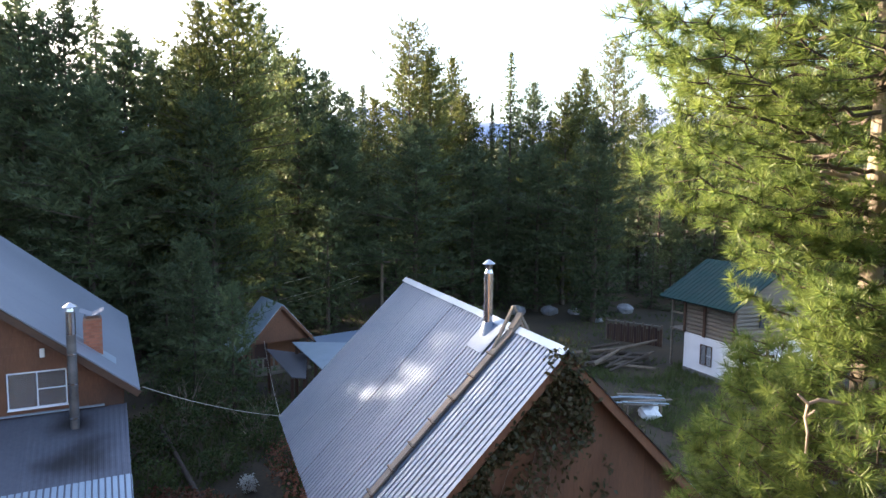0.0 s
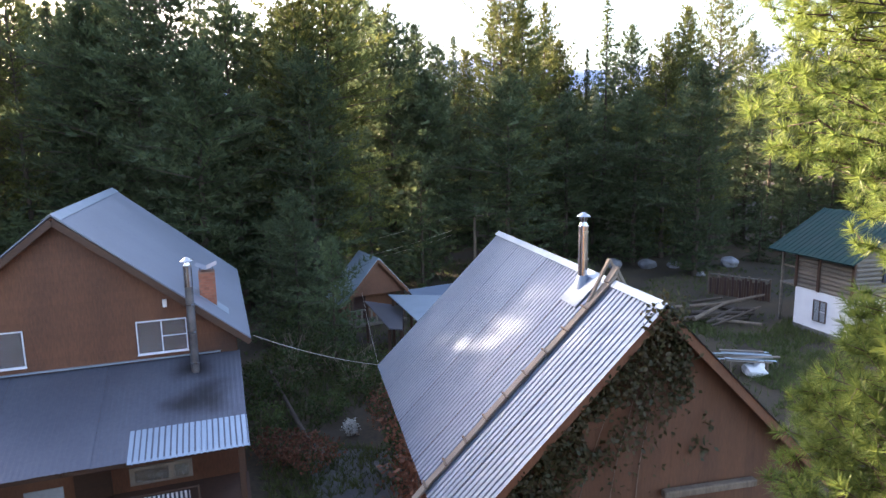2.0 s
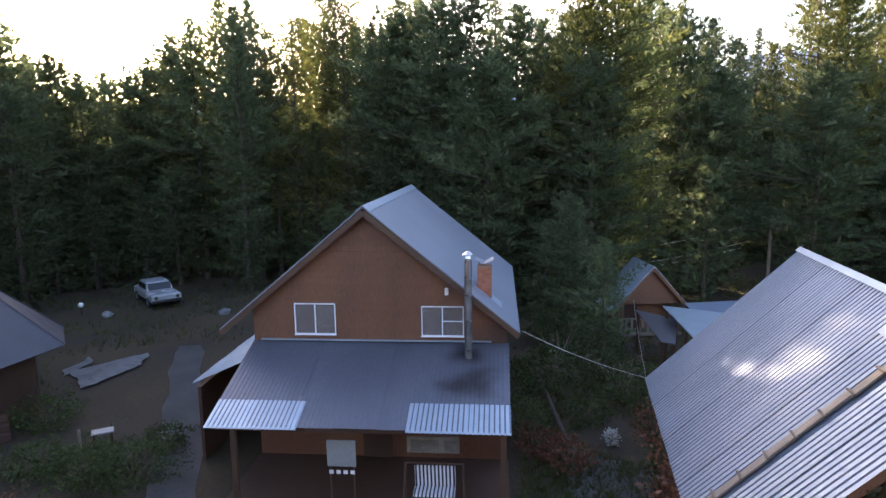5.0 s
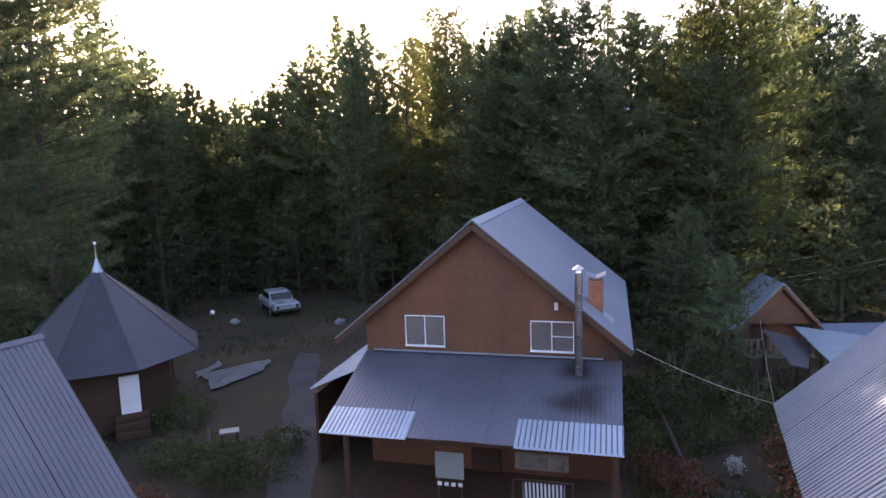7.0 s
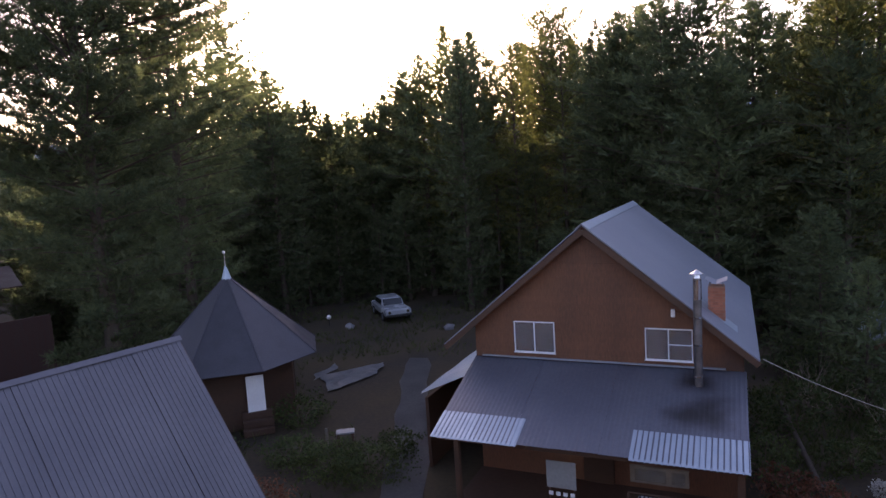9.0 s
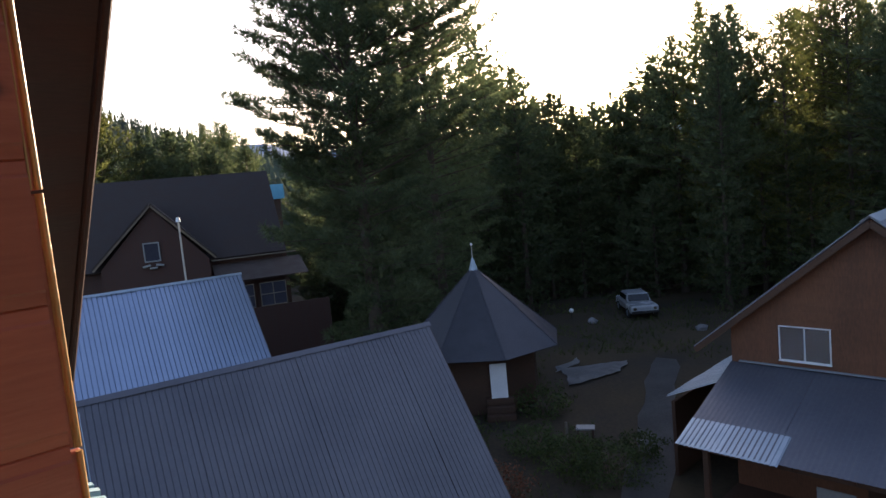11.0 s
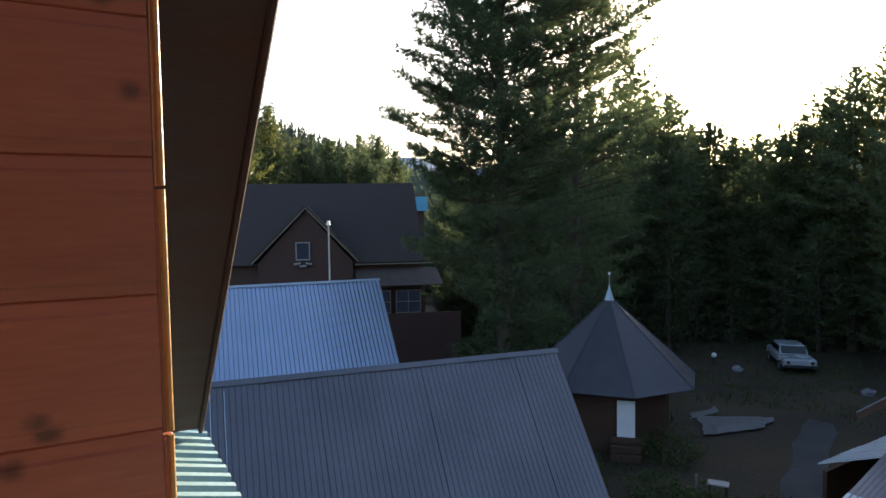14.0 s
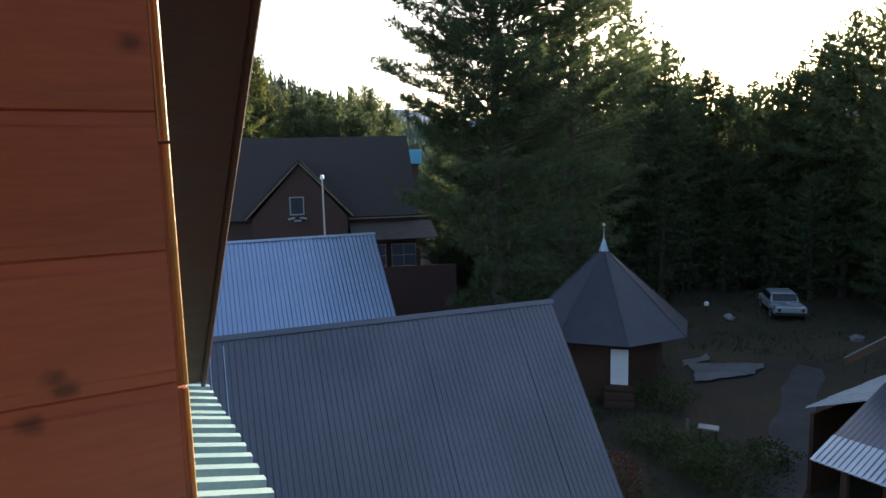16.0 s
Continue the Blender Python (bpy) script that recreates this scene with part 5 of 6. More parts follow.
fa, fb = bearing(24.6, 24.0, 0.55), bearing(21.6, 18.6, 0.12)
tagged(part("fallen_trunk", rod(fa, fb, 0.05, 0.08, 10), limb_bark), "bare grey fallen trunk among the weeds", "trunk")
for az, r, seed in ((21.6, 24.6, 1), (17.0, 22.6, 2), (22.6, 25.4, 3), (16.5, 23.4, 4)):
    rng = np.random.default_rng(900 + seed)
    th = empty("dead_shrub", Matrix.Translation(bearing(az, r)), "dead shrub of bare pale twigs", "shrub", "bare shrubs")
    a = np.zeros((7, 3)) + rng.normal(0, 0.06, (7, 3)) * np.array([[1, 1, 0]])
    b = unit(rng.normal(0, 0.55, (7, 3)) + np.array([[0, 0, 1.3]])) * rng.uniform(0.9, 1.9, (7, 1))
    v, t = sticks(a, b, np.full(7, 0.018), np.full(7, 0.008))
    part("stem", soup(v, t, "stem"), bark_light, th)
    c = (a + (b - a) * rng.uniform(0.4, 0.8, (7, 1)))
    v, t = sticks(np.repeat(c, 3, 0), np.repeat(b, 3, 0) + rng.normal(0, 0.28, (21, 3)), np.full(21, 0.009), np.full(21, 0.005))
    part("twig", soup(v, t, "twig"), bark_light, th)

# grass tufts over the open ground
rng = np.random.default_rng(77)
pts = []
while len(pts) < 15000:
    az, r = rng.uniform(-30, 105), math.sqrt(rng.uniform(12 ** 2, 48 ** 2))
    q = bearing(az, r)
    la, lb = AH.inverted() @ q, BH.inverted() @ q
    if (-3.2 < la.x < 6.4 and -3.6 < la.y < 10) or (abs(lb.x) < 3.5 and abs(lb.y) < 4.6):
        continue
    if 54 < az < 66 and 12 < r < 32 and (r > 26 or az < 62):
        continue
    if noise.noise((q.x * 0.2, q.y * 0.2, 7)) > -0.1:
        pts.append((q.x, q.y, ground_z(q.x, q.y)))
for k in range(9000):
    q = bearing(rng.uniform(-25, -11), rng.uniform(23, 35)) if k < 5000 else bearing(rng.uniform(9, 27), rng.uniform(15, 28))
    la, lb = AH.inverted() @ q, BH.inverted() @ q
    if not (abs(lb.x) < 3.6 and abs(lb.y) < 4.7) and not (-3.2 < la.x < 6.4 and -3.6 < la.y < 10) and noise.noise((q.x * 0.35, q.y * 0.35, 17)) > -0.05:
        pts.append((q.x, q.y, ground_z(q.x, q.y)))
pts = np.array(pts)
v, t = blades(pts, np.tile([[0, 0, 1.0]], (len(pts), 1)), 4, 0.26, 0.03, 0.5, rng, 0.5, True)
tagged(part("grass", soup(v, t, "grass"), grass_leaf), "short patchy grass on the open ground", "grass", kind="stuff")


# ---- conifers ----
def conifer(kind, h, seed, dense=1.0, mat=needles, wide=1.0, count=5, blade=0.085):
    """A conifer at the origin: tapered trunk with limbs, and a crown of many needle sprays."""
    rng = np.random.default_rng(seed)
    tv, tt, axis = trunk_soup(h, 0.010 * h + 0.05, rng)
    r_max = {"cedar": 0.185, "fir": 0.17, "pine": 0.19}[kind] * h * wide
    first = {"cedar": 0.03, "fir": 0.03, "pine": 0.10}[kind]
    zs, a, b = [], [], []
    z, az = first * h, rng.uniform(0, 6.28)
    n = 5 if kind != "pine" else 4
    while z < h * 0.99:
        f = (z / h - first) / (1 - first)
        if kind == "fir":
            rad = r_max * 1.1 * (1 - f) ** 0.95 * rng.uniform(0.8, 1.15) + 0.03
        elif kind == "cedar":
            rad = r_max * min(1.0, 0.5 + 1.6 * f, 2.05 * (1 - f) ** 0.80) * rng.uniform(0.7, 1.2) + 0.05
        else:
            rad = r_max * min(1, 0.2 + 1.6 * f) * (1 - f ** 3) ** 0.6 + 0.2
        # limbs wind round the trunk; boughs of one side and height grow long or short together
        az += 2.4 + rng.uniform(-0.4, 0.4)
        lobe = 1 + 0.45 * noise.noise((1.3 * math.cos(az) + seed, 1.3 * math.sin(az), 0.45 * z))
        ln = rad * lobe * rng.uniform(0.5, 1.2)
        if kind == "pine" and rng.random() < 0.22:
            ln *= rng.uniform(0.15, 0.6)
        lift = {"cedar": 0.02 + 0.3 * f + 0.35 * f ** 5, "fir": -0.34 + 0.45 * f, "pine": 0.1 + 0.35 * f}[kind] + rng.normal(0, 0.1)
        zs.append(z)
        a.append((math.cos(az), math.sin(az), lift))
        b.append(ln)
        z += (0.5 if kind == "pine" else 0.62) / n / dense * (1 - 0.55 * f) * rng.uniform(0.7, 1.35)
    zs, way, ln = np.clip(np.array(zs), 0, h * 0.985), unit(np.array(a)), np.array(b)
    base = axis(zs)
    bend = rng.normal(0, 0.12, (len(ln), 3))
    tip = base + (way + bend * 0.5) * ln[:, None]
    limbs = sticks(base, tip, 0.010 + 0.010 * ln, np.full(len(ln), 0.005))
    at, aim, size = [], [], []
    for i in range(len(ln)):
        m = max(2, int(ln[i] / 0.30 * dense))
        f = np.linspace(0.2 if kind != "pine" else 0.42, 1.0, m)
        side = unit(np.cross(way[i:i + 1], [[0, 0, 1.0]]))[0]
        for s in (-1, 0, 1):
            off = s * (0.08 + 0.38 * ln[i] * (1 - f) * rng.uniform(0.4, 1.0, m)) if s else np.zeros(m)
            q = base[i] + (way[i] + bend[i] * 0.5) * (ln[i] * f)[:, None] + side * off[:, None] + rng.normal(0, 0.06, (m, 3))
            q[:, 2] += (0.12 * ln[i] * f ** 2 if kind != "fir" else -0.10 * ln[i] * f)
            at.append(q)
            aim.append(np.tile(way[i] * 0.7 + side * s * 0.5 + np.array([0, 0, 0.5 if kind != "fir" else 0.0]), (m, 1)))
            size.append(np.full(m, min(1.0, 0.34 + 0.6 * ln[i])))
    at.append(axis(np.linspace(0.95, 0.985, 4) * h))
    aim.append(np.tile([[0, 0, 3.0]], (4, 1)))
    size.append(np.full(4, 0.5))
    at, aim, size = np.concatenate(at), np.concatenate(aim), np.concatenate(size)
    cv, ct = blades(at, aim, count, np.repeat(size, count)[:, None] * {"cedar": 0.40, "fir": 0.34, "pine": 0.27}[kind] * (1.2 if dense < 0.8 else 1.0), blade, 0.6 if kind != "pine" else 0.95, rng, 0.4, True)
    # short broad sprays along the limbs close the crown towards the trunk
    k = 1.0 if kind != "pine" else 0.5
    along = np.repeat(ln, 5)[:, None] * rng.uniform(0.1, 0.75, (5 * len(ln), 1))
    full = np.minimum(1.0, 0.2 + 0.7 * np.repeat(ln, 5)[:, None])
    iv, it = blades(np.repeat(base, 5, 0) + np.repeat(way, 5, 0) * along, np.repeat(way, 5, 0) + np.array([[0, 0, 0.25]]), 1,
                    (0.26 + 0.14 * np.repeat(ln, 5)[:, None]) * (0.6 + 0.4 * k) * full, 0.26 * k * full, 0.7, rng, 0.3, True)
    cv, ct = joined([(cv, ct), (iv, it)])
    tree = empty({"cedar": "stone_pine", "fir": "fir_tree", "pine": "pine_tree"}[kind], Matrix(), "", "tree", "forest trees")
    v, t = joined([(tv, tt), limbs])
    part("trunk", soup(v, t, "trunk"), limb_bark, tree)
    part("crown", soup(cv, ct, "crown"), mat, tree)
    return tree


stock = {
    "c1": (conifer("cedar", 20, 101, 0.80), 20), "c2": (conifer("cedar", 20, 102, 0.80, needles_warm), 20), "c3": (conifer("cedar", 16, 103, 0.9, needles, 1.1), 16),
    "f1": (conifer("fir", 20, 104, 0.80), 20), "f2": (conifer("fir", 17, 105, 1.0, needles, 0.85), 17), "p1": (conifer("pine", 20, 106, 0.85, needles_warm, 1.0, 7, 0.06), 20),
    "u1": (conifer("cedar", 8, 109, 0.81, needles, 1.5, 7, 0.05), 8), "u2": (conifer("fir", 8, 110, 0.81, needles, 1.7, 7, 0.05), 8),
    "b1": (conifer("cedar", 18, 107, 0.40, needles, 1.0, 5, 0.12), 18), "b2": (conifer("fir", 18, 108, 0.40, needles, 1.0, 5, 0.12), 18),
}
LABEL = {"c": "tall dark green stone pine in the forest edge", "f": "slender dark fir with a pointed top in the forest", "p": "tall sparse pine with an open crown", "b": "dark conifer deep in the forest", "u": "bushy young conifer at the forest edge"}
placed = set()


def plant(key, az, el, dist, turn=0.0, fat=1.0):
    """A tree whose top shows at a bearing and an elevation from the balcony."""
    src, h0 = stock[key]
    p = bearing(az, dist)
    p.z = ground_z(p.x, p.y) - 0.1
    h = EYE + dist * math.tan(radians(el)) - p.z
    s = h / h0
    m = Matrix.Translation(p) @ Matrix.Rotation(turn, 4, "Z") @ Matrix.Diagonal((s * fat, s * fat, s, 1))
    if key not in placed:
        placed.add(key)
        src.matrix_world = m
        tree = src
    else:
        src_scale = src.scale.copy()
        src.scale = (1, 1, 1)
        tree = copy_thing(src, m)
        src.scale = src_scale
    return tagged(tree, LABEL[key[0]])


rt_ = random.Random(4)
tops = []


def crest(az):
    """How high the forest edge stands round a bearing."""
    near = sorted((el for a, el in tops if abs(a - az) < 2.6), reverse=True)
    return sum(near[:2]) / len(near[:2]) if near else 8.0


def stand(*trees):
    """One stand of the forest edge: kind, bearing, elevation of the top, distance, fullness."""
    for key, az, el, dist, fat in trees:
        tops.append((az, el))
        plant(key, az + rt_.uniform(-0.15, 0.15), el, dist, rt_.uniform(0, 6.28), fat)


stand(("c3", 36.5, 12.5, 40, 1.0), ("c1", 33.3, 13.9, 38, 1.0), ("c1", 30.5, 13.9, 37, 1.0), ("f1", 28.2, 15.0, 40, 1.0),
      ("c3", 26.2, 12.0, 36, 1.1), ("c1", 24.4, 10.6, 38, 1.0), ("f2", 22.8, 11.3, 40, 1.0), ("c2", 20.9, 14.9, 36, 0.95),
      ("c2", 18.0, 17.2, 37, 1.0), ("c2", 15.5, 5.2, 44, 0.42), ("c1", 15.9, 14.2, 52, 0.8), ("c1", 14.3, 11.4, 44, 1.0))
stand(("c3", 12.7, 11.0, 42, 1.0), ("c1", 10.6, 9.9, 46, 1.0), ("b1", 8.9, 8.2, 52, 1.0), ("f2", 7.4, 9.0, 58, 0.9),
      ("c2", 6.2, 7.7, 60, 1.0), ("p1", 3.2, 14.0, 50, 0.8), ("c2", 1.2, 12.2, 50, 0.9), ("c2", -0.6, 11.4, 56, 0.75),
      ("c3", 2.6, 6.0, 40, 1.25), ("c2", -1.9, 8.3, 54, 0.9), ("f2", -4.0, 7.6, 54, 0.6), ("f1", -5.8, 11.9, 52, 0.9))
stand(("c1", -7.6, 9.2, 54, 0.8), ("f1", -9.1, 6.8, 53, 1.0), ("c2", -10.6, 8.4, 50, 0.9), ("c2", -12.2, 10.3, 52, 0.9),
      ("p1", -14.5, 12.4, 54, 0.7), ("c3", -13.4, 6.0, 44, 1.1), ("c1", -16.9, 8.0, 60, 0.9), ("c1", -20.5, 9.0, 62, 0.9),
      ("f1", -24, 10.0, 60, 0.9), ("c2", -28, 11.0, 60, 0.9), ("c1", -33, 10, 58, 1.0), ("f2", 39.1, 10.9, 43, 1.0))
stand(("c1", 37.2, 11.0, 40, 0.9), ("c1", 35.0, 12.8, 42, 0.9), ("p1", 41.3, 12.9, 44, 0.75), ("p1", 42.9, 13.3, 46, 0.8),
      ("p1", 45.8, 10.8, 44, 0.75), ("c1", 49.0, 12.2, 46, 0.9), ("c2", 51.5, 12.9, 48, 0.8), ("c1", 53.6, 10.6, 48, 1.0),
      # kept low from here to 65.2 degrees so white sky stands for sun glare
      ("c3", 55.2, 9.2, 50, 1.1), ("c3", 56.9, 7.4, 52, 1.2), ("c3", 58.6, 6.0, 50, 1.1), ("c3", 60.3, 6.2, 54, 1.1))
stand(("c3", 62.0, 6.0, 49, 1.1), ("c3", 63.6, 7.4, 50, 1.2), ("c3", 65.2, 7.2, 52, 1.2), ("c1", 66.8, 9.8, 44, 1.1),
      ("c1", 68.4, 9.0, 46, 1.2), ("p1", 44.4, 10.4, 52, 0.7), ("c1", 50.2, 11.6, 42, 0.8), ("p1", 47.6, 9.6, 46, 0.7),
      ("p1", 43.0, 10.5, 47, 0.6), ("c1", 44.2, 2.4, 44, 1.2), ("f2", 47.9, 8.4, 54, 0.8), ("c1", 47.2, 3.2, 50, 1.2))
stand(("c1", 50.2, 9.2, 52, 1.2), ("f2", 43.3, 8.2, 52, 0.7), ("c1", 40.2, 10.3, 50, 1.2), ("c1", 45.6, 2.6, 47, 1.2),
      ("c1", 38.2, 10.0, 52, 1.2), ("f1", 31.9, 13.0, 38, 0.9), ("f1", 23.6, 9.0, 42, 1.1), ("c3", 20.0, 8.0, 34, 1.1),
      ("c3", 29.0, 8.5, 34, 1.2), ("c3", 9.6, 6.0, 42, 1.2), ("c3", -8.4, 4.0, 47, 1.2), ("c3", -2.6, 4.0, 47, 1.2))
stand(("c1", 70.0, 13.0, 50, 1.0), ("f1", 73.5, 13.0, 46, 1.0), ("c1", 77.5, 11.5, 48, 1.0), ("c3", 85.5, 5.0, 58, 1.0),
      ("c1", 79.0, 9.0, 36, 1.1), ("c3", 84.0, 2.5, 40, 1.1), ("c3", 86.2, 1.5, 52, 1.0), ("c3", 75.5, 6.0, 38, 1.1),
      ("c1", 93.6, 7.2, 66, 0.8), ("c2", 101.4, 9.7, 50, 1.0), ("c2", 104.5, 8.5, 44, 1.0), ("c1", 96.4, 6.6, 70, 0.9))
stand(("p1", 92.4, 7.2, 62, 0.7), ("c1", 94.7, 5.4, 75, 1.0), ("c1", 99.0, 5.6, 72, 1.0), ("f2", 97.8, 7.4, 90, 0.8),
      ("c3", 21.8, -4.0, 28, 1.0), ("u1", 18.5, -8.3, 25.5, 0.9), ("u2", 23.8, -6.5, 29, 1.1), ("c3", 98.6, 6.6, 52, 1.0),
      ("c3", 96.3, 6.9, 54, 1.1), ("c1", 94.8, 5.7, 52, 1.1), ("c3", 93.3, 5.6, 50, 1.1), ("c3", 92.0, 7.0, 58, 0.9))
# u1, u2 here: unseen, added behind the workshop ridge to shade the yard
stand(("c1", 90.6, 5.8, 54, 1.0), ("u2", -1.4, -10.8, 30.2, 1.7), ("u1", -3.1, -10.6, 32, 1.7), ("u2", -4.7, -11.0, 33.7, 1.7),
      ("c1", 107, 9, 50, 1.0), ("c1", 112, 10, 52, 1.0))
for k in range(86):
    az = -36 + 118 * (k + rt_.random()) / 86
    if -8 < az < -1 and k % 3:
        continue
    # lowered at 55 to 67 degrees so bright sky stands for the glare
    el = min(crest(az) - rt_.uniform(1.2, 4.2), 11.0) - (1.0 if 55 < az < 67 else 0) - (1.4 if -9 < az < 0 else 0)
    dist = rt_.uniform(54, 76)
    p = bearing(az, dist)
    if sunny(p):
        el = -1.0
    plant(rt_.choice(("b1", "b2")), az, el, dist, rt_.uniform(0, 6.28), rt_.uniform(0.95, 1.2))
for k in range(84):
    az = -36 + 122 * (k + rt_.random()) / 70 if k < 70 else 50 + 34 * (k - 70 + rt_.random()) / 14
    near = 50 if az < 8 else 46 if 46 < az < 80 else 37
    dist = rt_.uniform(near, near + 9)
    plant(rt_.choice(("u1", "u2")), az, -4.8 if sunny(bearing(az, dist)) else rt_.uniform(-4.5, -0.5), dist, rt_.uniform(0, 6.28), rt_.uniform(0.9, 1.25))

# the large pine across the yard, seen against the light
big = conifer("pine", 24, 301, 1.75, needles, 0.86, 11, 0.032)
bp = bearing(80.7, 21.5)
big.matrix_world = Matrix.Translation((bp.x, bp.y, -0.1)) @ Matrix.Rotation(1.1, 4, "Z")
tagged(big, "large old pine with drooping limbs beside the storehouse", "tree")


def bough(parent, a, b, seed, droop=0.3):
    """A long crooked limb with side twigs, carrying clumps of needles towards its tip."""
    rng = np.random.default_rng(seed)
    a, b = np.array(a), np.array(b)
    n = 16
    f = np.linspace(0, 1, n + 1)[:, None]
    line = a + (b - a) * f + np.array([[0, 0, -1.0]]) * droop * 4 * f * (1 - f) + rng.normal(0, 0.05, (n + 1, 3)) * f
    ra = np.linspace(0.06, 0.014, n)
    pieces = [sticks(line[:-1], line[1:], ra, ra * 0.93)]
    way = unit((b - a)[None])[0]
    side = unit(np.cross(way[None], [[0, 0, 1.0]]))[0]
    roots, ends, at, aim = [], [], [], []
    for i in range(4, n + 1):
        for s in (-1, 1, 0):
            ln = rng.uniform(0.35, 0.95) * (1.15 - 0.5 * i / n)
            d = way * 0.6 + side * s * rng.uniform(0.4, 0.9) + np.array([0, 0, rng.uniform(-0.1, 0.75)])
            d = d / np.linalg.norm(d)
            roots.append(line[i])
            ends.append(line[i] + d * ln)
            if i > 6 or rng.random() < 0.4:
                for g in (0.55, 0.8, 1.0):
                    at.append(line[i] + d * ln * g)
                    aim.append(d + np.array([0, 0, 0.5]))
    roots, ends = np.array(roots), np.array(ends)
    pieces.append(sticks(roots, ends, np.full(len(roots), 0.012), np.full(len(roots), 0.005)))
    v, t = joined(pieces)
    limb = part("limb", soup(v, t, "limb"), limb_bark, parent)
    v, t = blades(np.array(at), np.array(aim), 26, 0.24, 0.022, 0.8, rng, 0.3, True)
    part("needles", soup(v, t, "needles"), needles, limb)


leftward = Vector((-math.cos(radians(80.7)), -math.sin(radians(80.7)), 0))
back_turn = big.matrix_world.inverted()
for k, (z1, z2, reach, ahead) in enumerate(((10.3, 11.1, 2.8, 0.4), (11.2, 12.2, 3.5, -0.3), (11.9, 13.3, 2.8, 0.5), (12.6, 13.0, 2.1, -0.9), (9.6, 9.9, 2.1, -0.5))):
    near = Vector((bp.x, bp.y, 0))
    far = near + leftward * reach + near.normalized() * ahead
    bough(big, back_turn @ Vector((near.x, near.y, z1)), back_turn @ Vector((far.x, far.y, z2)), 620 + k)
big2 = conifer("pine", 22, 302, 1.4, needles, 1.05, 10, 0.04)
bp = bearing(74.5, 29)
big2.matrix_world = Matrix.Translation((bp.x, bp.y, -0.1))
tagged(big2, "tall pine with a broad crown behind the gazebo", "tree")


# ---- the near pine beside the balcony ----
def near_pine(h, seed, profile, reach, trunk_r, upturn, step, toward):
    """A pine close by: limbs, twigs and upturned shoots set with long needles all along."""
    rng = np.random.default_rng(seed)
    tv, tt, axis = trunk_soup(h, trunk_r, rng, 0.3, 30, 14)
    la, lb, ra, rb, root, aim, many = [], [], [], [], [], [], []
    z, top = profile[0][0], profile[-1][0]
    while z < top:
        az0 = rng.uniform(0, 6.28)
        taper = np.interp(z, [p[0] for p in profile], [p[1] for p in profile])
        for k in range(7):
            az = az0 + 6.283 * k / 7 + rng.uniform(-0.35, 0.35)
            ln = reach * taper * rng.uniform(0.6, 1.15)
            w = np.array([math.cos(az), math.sin(az), rng.normal(0.02, 0.12)])
            p = axis(np.array([z + rng.uniform(-0.15, 0.15)]))[0]
            if abs((az - toward + 3.1416) % 6.2832 - 3.1416) < 0.75 and 8.15 < z < 9.3:
                ln *= 0.22
            m = max(4, int(ln / 0.125))
            thick = 0.034 if rng.random() < 0.12 else 0.018
            prev = p
            for j in range(1, m + 1):
                f = j / m
                q = p + w * ln * f + np.array([0, 0, upturn * ln * f * f - 0.14 * ln * f]) + rng.normal(0, 0.02, 3)
                la.append(prev)
                lb.append(q)
                ra.append(thick * (1 - f) + 0.005)
                rb.append(max(thick * (1 - f - 1 / m), 0) + 0.004)
                prev = q
                if f < 0.25:
                    continue
                for s in (-1, 1):
                    side = np.array([-w[1], w[0], 0]) * s
                    tw = rng.uniform(0.14, 0.44) * (1.2 - f * 0.6)
                    d = w * 0.55 + side * 0.75 + np.array([0, 0, rng.normal(0.18, 0.25)])
                    d = d / np.linalg.norm(d)
                    e = q + d * tw
                    la.append(q)
                    lb.append(e)
                    ra.append(0.006)
                    rb.append(0.003)
                    root.append(e)
                    aim.append(d + np.array([0, 0, rng.uniform(0.1, 0.8)]))
                    many.append(62)
                    if tw > 0.24:
                        # a short side shoot half way
                        d2 = d + np.cross(d, [0, 0, 1.0]) * rng.choice((-0.9, 0.9)) + np.array([0, 0, 0.3])
                        g = q + d * tw * 0.5 + d2 / np.linalg.norm(d2) * 0.09
                        la.append(q + d * tw * 0.5)
                        lb.append(g)
                        ra.append(0.004)
                        rb.append(0.003)
                        root.append(g)
                        aim.append(d2)
                        many.append(48)
            root.append(prev)
            aim.append(w + np.array([0, 0, 0.7]))
            many.append(70)
        z += step * rng.uniform(0.75, 1.25) * (1.6 if z > 11.6 else 1)
    limbs = sticks(np.array(la), np.array(lb), np.array(ra), np.maximum(np.array(rb), 0.003))
    many = np.array(many)
    root, aim = np.repeat(np.array(root), many, 0), unit(np.repeat(np.array(aim), many, 0))
    along = rng.uniform(0, 1, (len(root), 1))
    root = root + aim * (along - 0.9) * 0.075
    out = rng.normal(0, 1, root.shape)
    out = unit(out - aim * np.sum(out * aim, 1, keepdims=True))
    way = aim * (0.05 + 1.5 * along ** 1.6) + out * rng.uniform(0.7, 1.0, (len(root), 1))
    cv, ct = blades(root, way, 1, 0.112, 0.0068, 0.08, rng, 0.2, True)
    tree = empty("stone_pine", Matrix(), "", "tree", "pines by the balcony")
    v, t = joined([(tv, tt), limbs])
    me = soup(v, t, "trunk")
    me.materials.append(bark_light)
    me.materials.append(limb_bark)
    me.polygons.foreach_set("material_index", np.concatenate([np.zeros(len(tt)), np.ones(len(limbs[1]))]).astype(np.int32))
    part("trunk", me, None, tree)
    part("needles", soup(cv, ct, "needles"), needles_near, tree)
    return tree


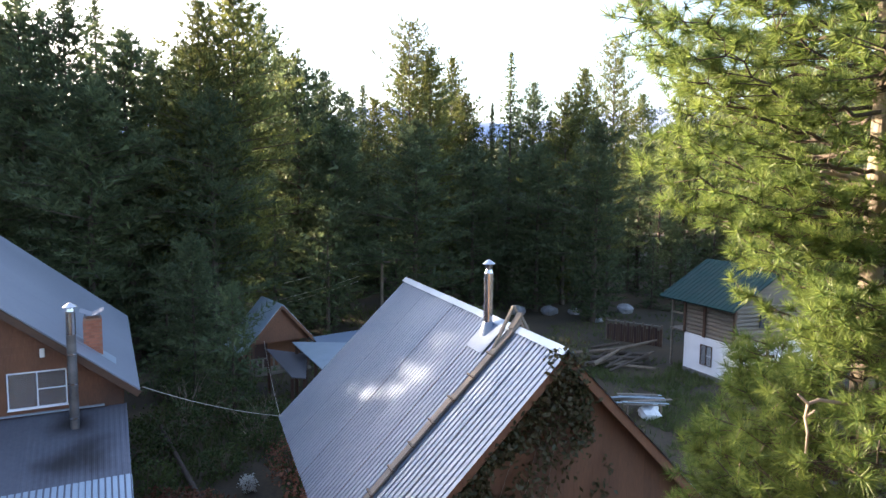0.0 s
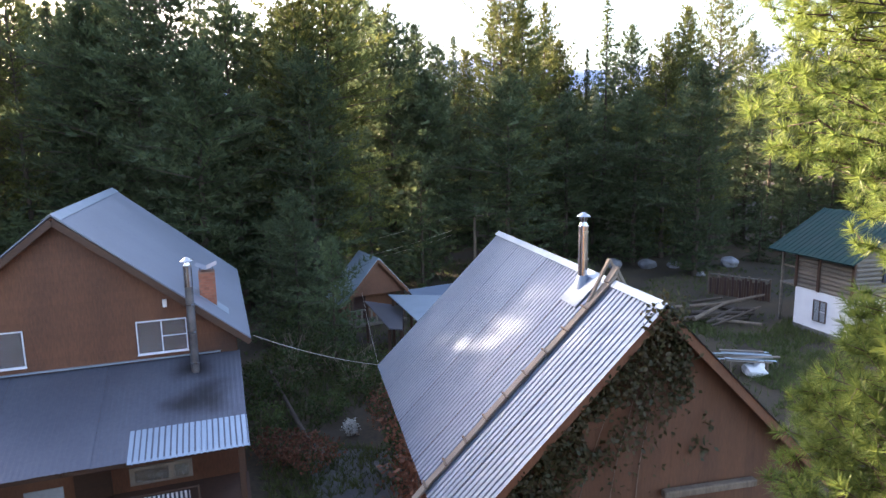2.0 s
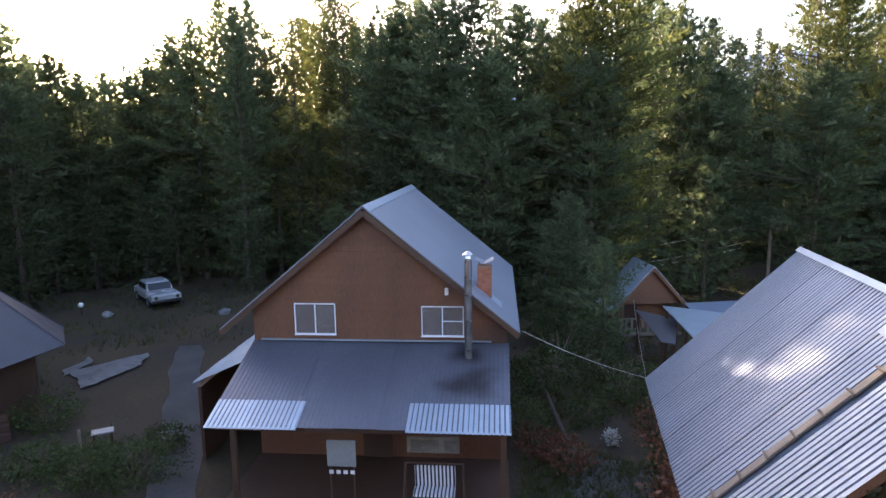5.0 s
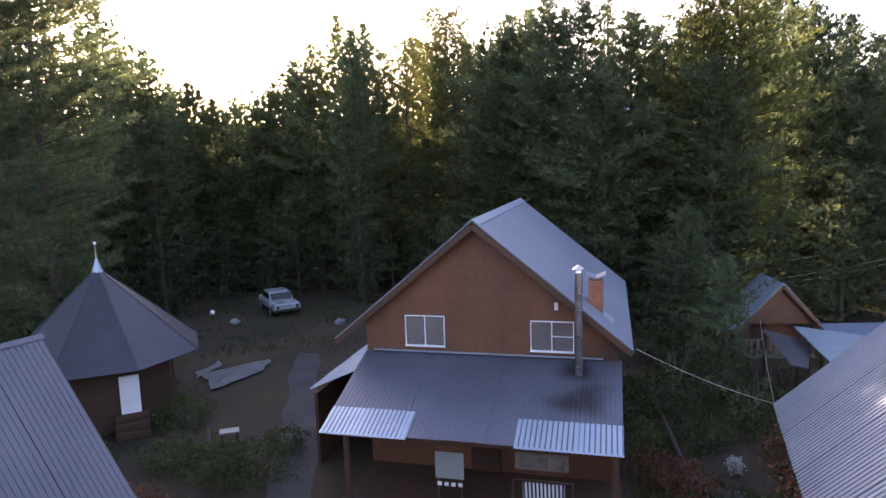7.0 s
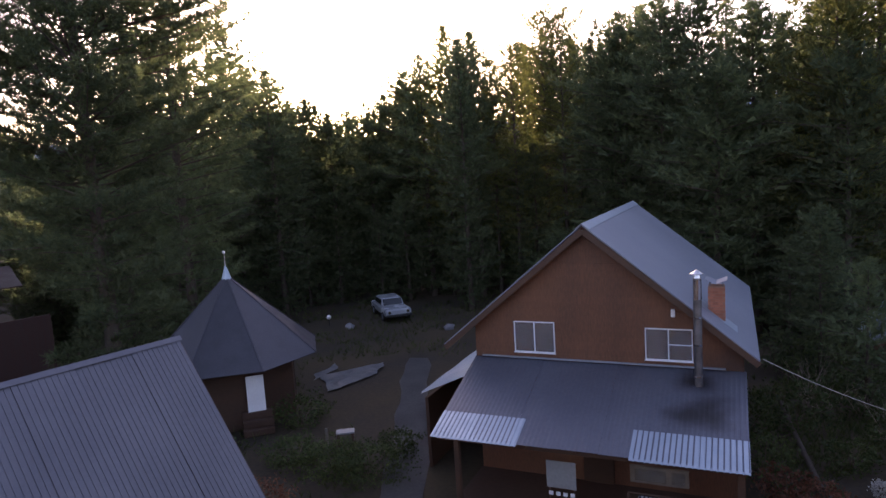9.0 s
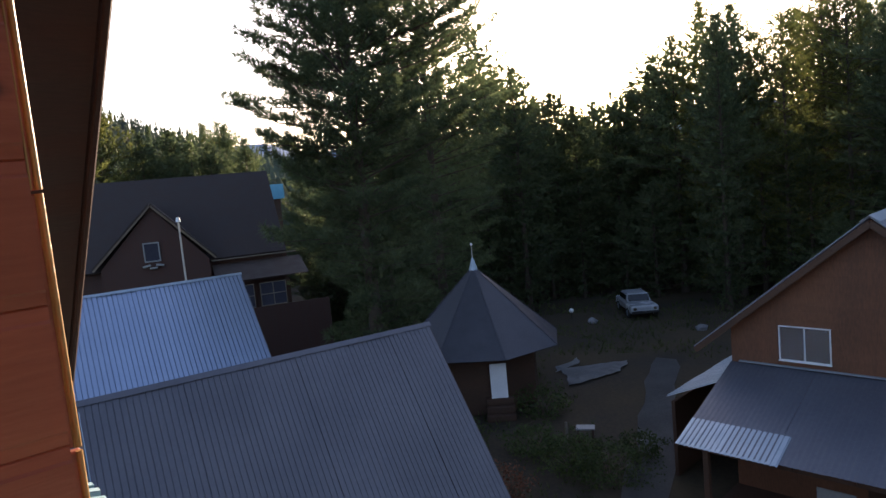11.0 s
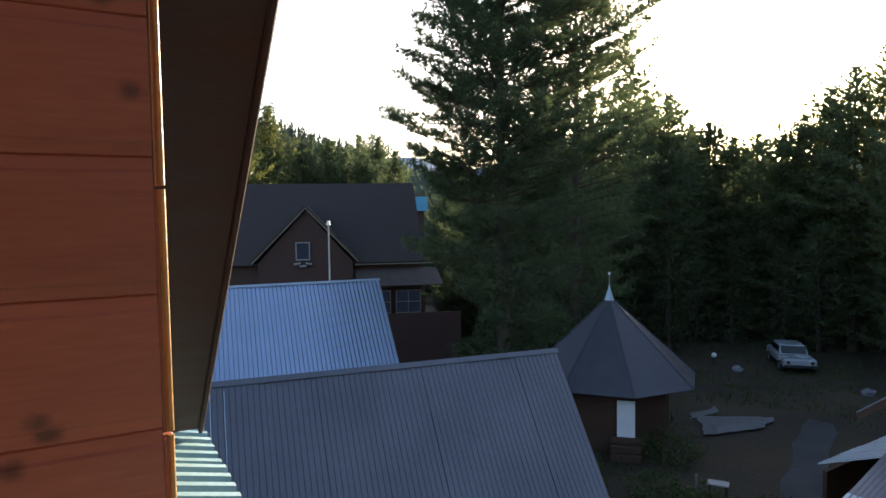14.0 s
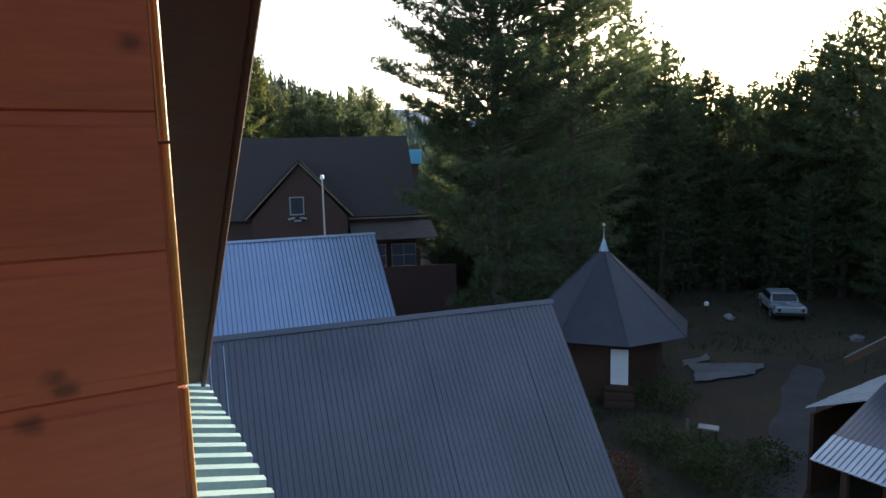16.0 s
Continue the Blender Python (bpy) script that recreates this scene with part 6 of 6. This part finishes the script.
np1 = near_pine(15.5, 401, ((8.05, 0.42), (8.4, 0.78), (8.8, 0.88), (9.8, 1.0), (13.2, 1.0)), 1.95, 0.165, 0.36, 0.185, -2.15)
q = bearing(-33.5, 6.0)
np1.matrix_world = Matrix.Translation((q.x, q.y, 0))
tagged(np1, "sunlit young stone pine with long yellow-green needles close to the balcony")
np2 = near_pine(8.3, 402, ((4.9, 1.1), (6.4, 1.0), (7.0, 0.72), (7.6, 0.40), (8.1, 0.17)), 1.0, 0.05, 0.7, 0.20, -2.15)
q = bearing(-34.0, 5.1)
np2.matrix_world = Matrix.Translation((q.x, q.y, 0))
tagged(np2, "smaller stone pine with long soft needles below the balcony")
np3 = near_pine(7.6, 403, ((4.2, 0.85), (5.7, 0.8), (6.4, 0.56), (6.9, 0.30), (7.5, 0.09)), 1.0, 0.045, 0.7, 0.26, -2.0)
q = bearing(-27.6, 6.0)
np3.matrix_world = Matrix.Translation((q.x, q.y, 0))
tagged(np3, "low bushy stone pine standing in shade below the balcony")
dead = np1.matrix_world.inverted()
bm = rod(dead @ bearing(-33.6, 5.9, 9.07), dead @ bearing(-31.9, 5.75, 9.12), 0.022, 0.018, 8)
rod(dead @ bearing(-31.9, 5.75, 9.12), dead @ bearing(-30.3, 5.7, 9.15), 0.018, 0.012, 8, bm)
rod(dead @ bearing(-31.2, 5.72, 9.13), dead @ bearing(-30.8, 5.66, 9.22), 0.009, 0.005, 6, bm)
part("dead_limb", bm, raw_wood, np1, "pale barkless dead limb")
twig = [bearing(-33.2, 4.7, 7.66), bearing(-31.2, 4.55, 7.70), bearing(-30.5, 4.5, 7.68), bearing(-30.35, 4.52, 7.58), bearing(-30.6, 4.48, 7.50), bearing(-30.55, 4.5, 7.36)]
bm = bmesh.new()
for k in range(5):
    rod(twig[k], twig[k + 1], 0.012 - 0.001 * k, 0.011 - 0.001 * k, 7, bm)
rod(twig[2], twig[2] + Vector((-0.07, 0, 0.06)), 0.011, 0.006, 6, bm)
rod(twig[3], twig[3] + Vector((0.06, 0, 0.05)), 0.010, 0.005, 6, bm)
bm.transform(np2.matrix_world.inverted())
part("dead_twig", bm, raw_wood, np2, "pale broken dead twig")
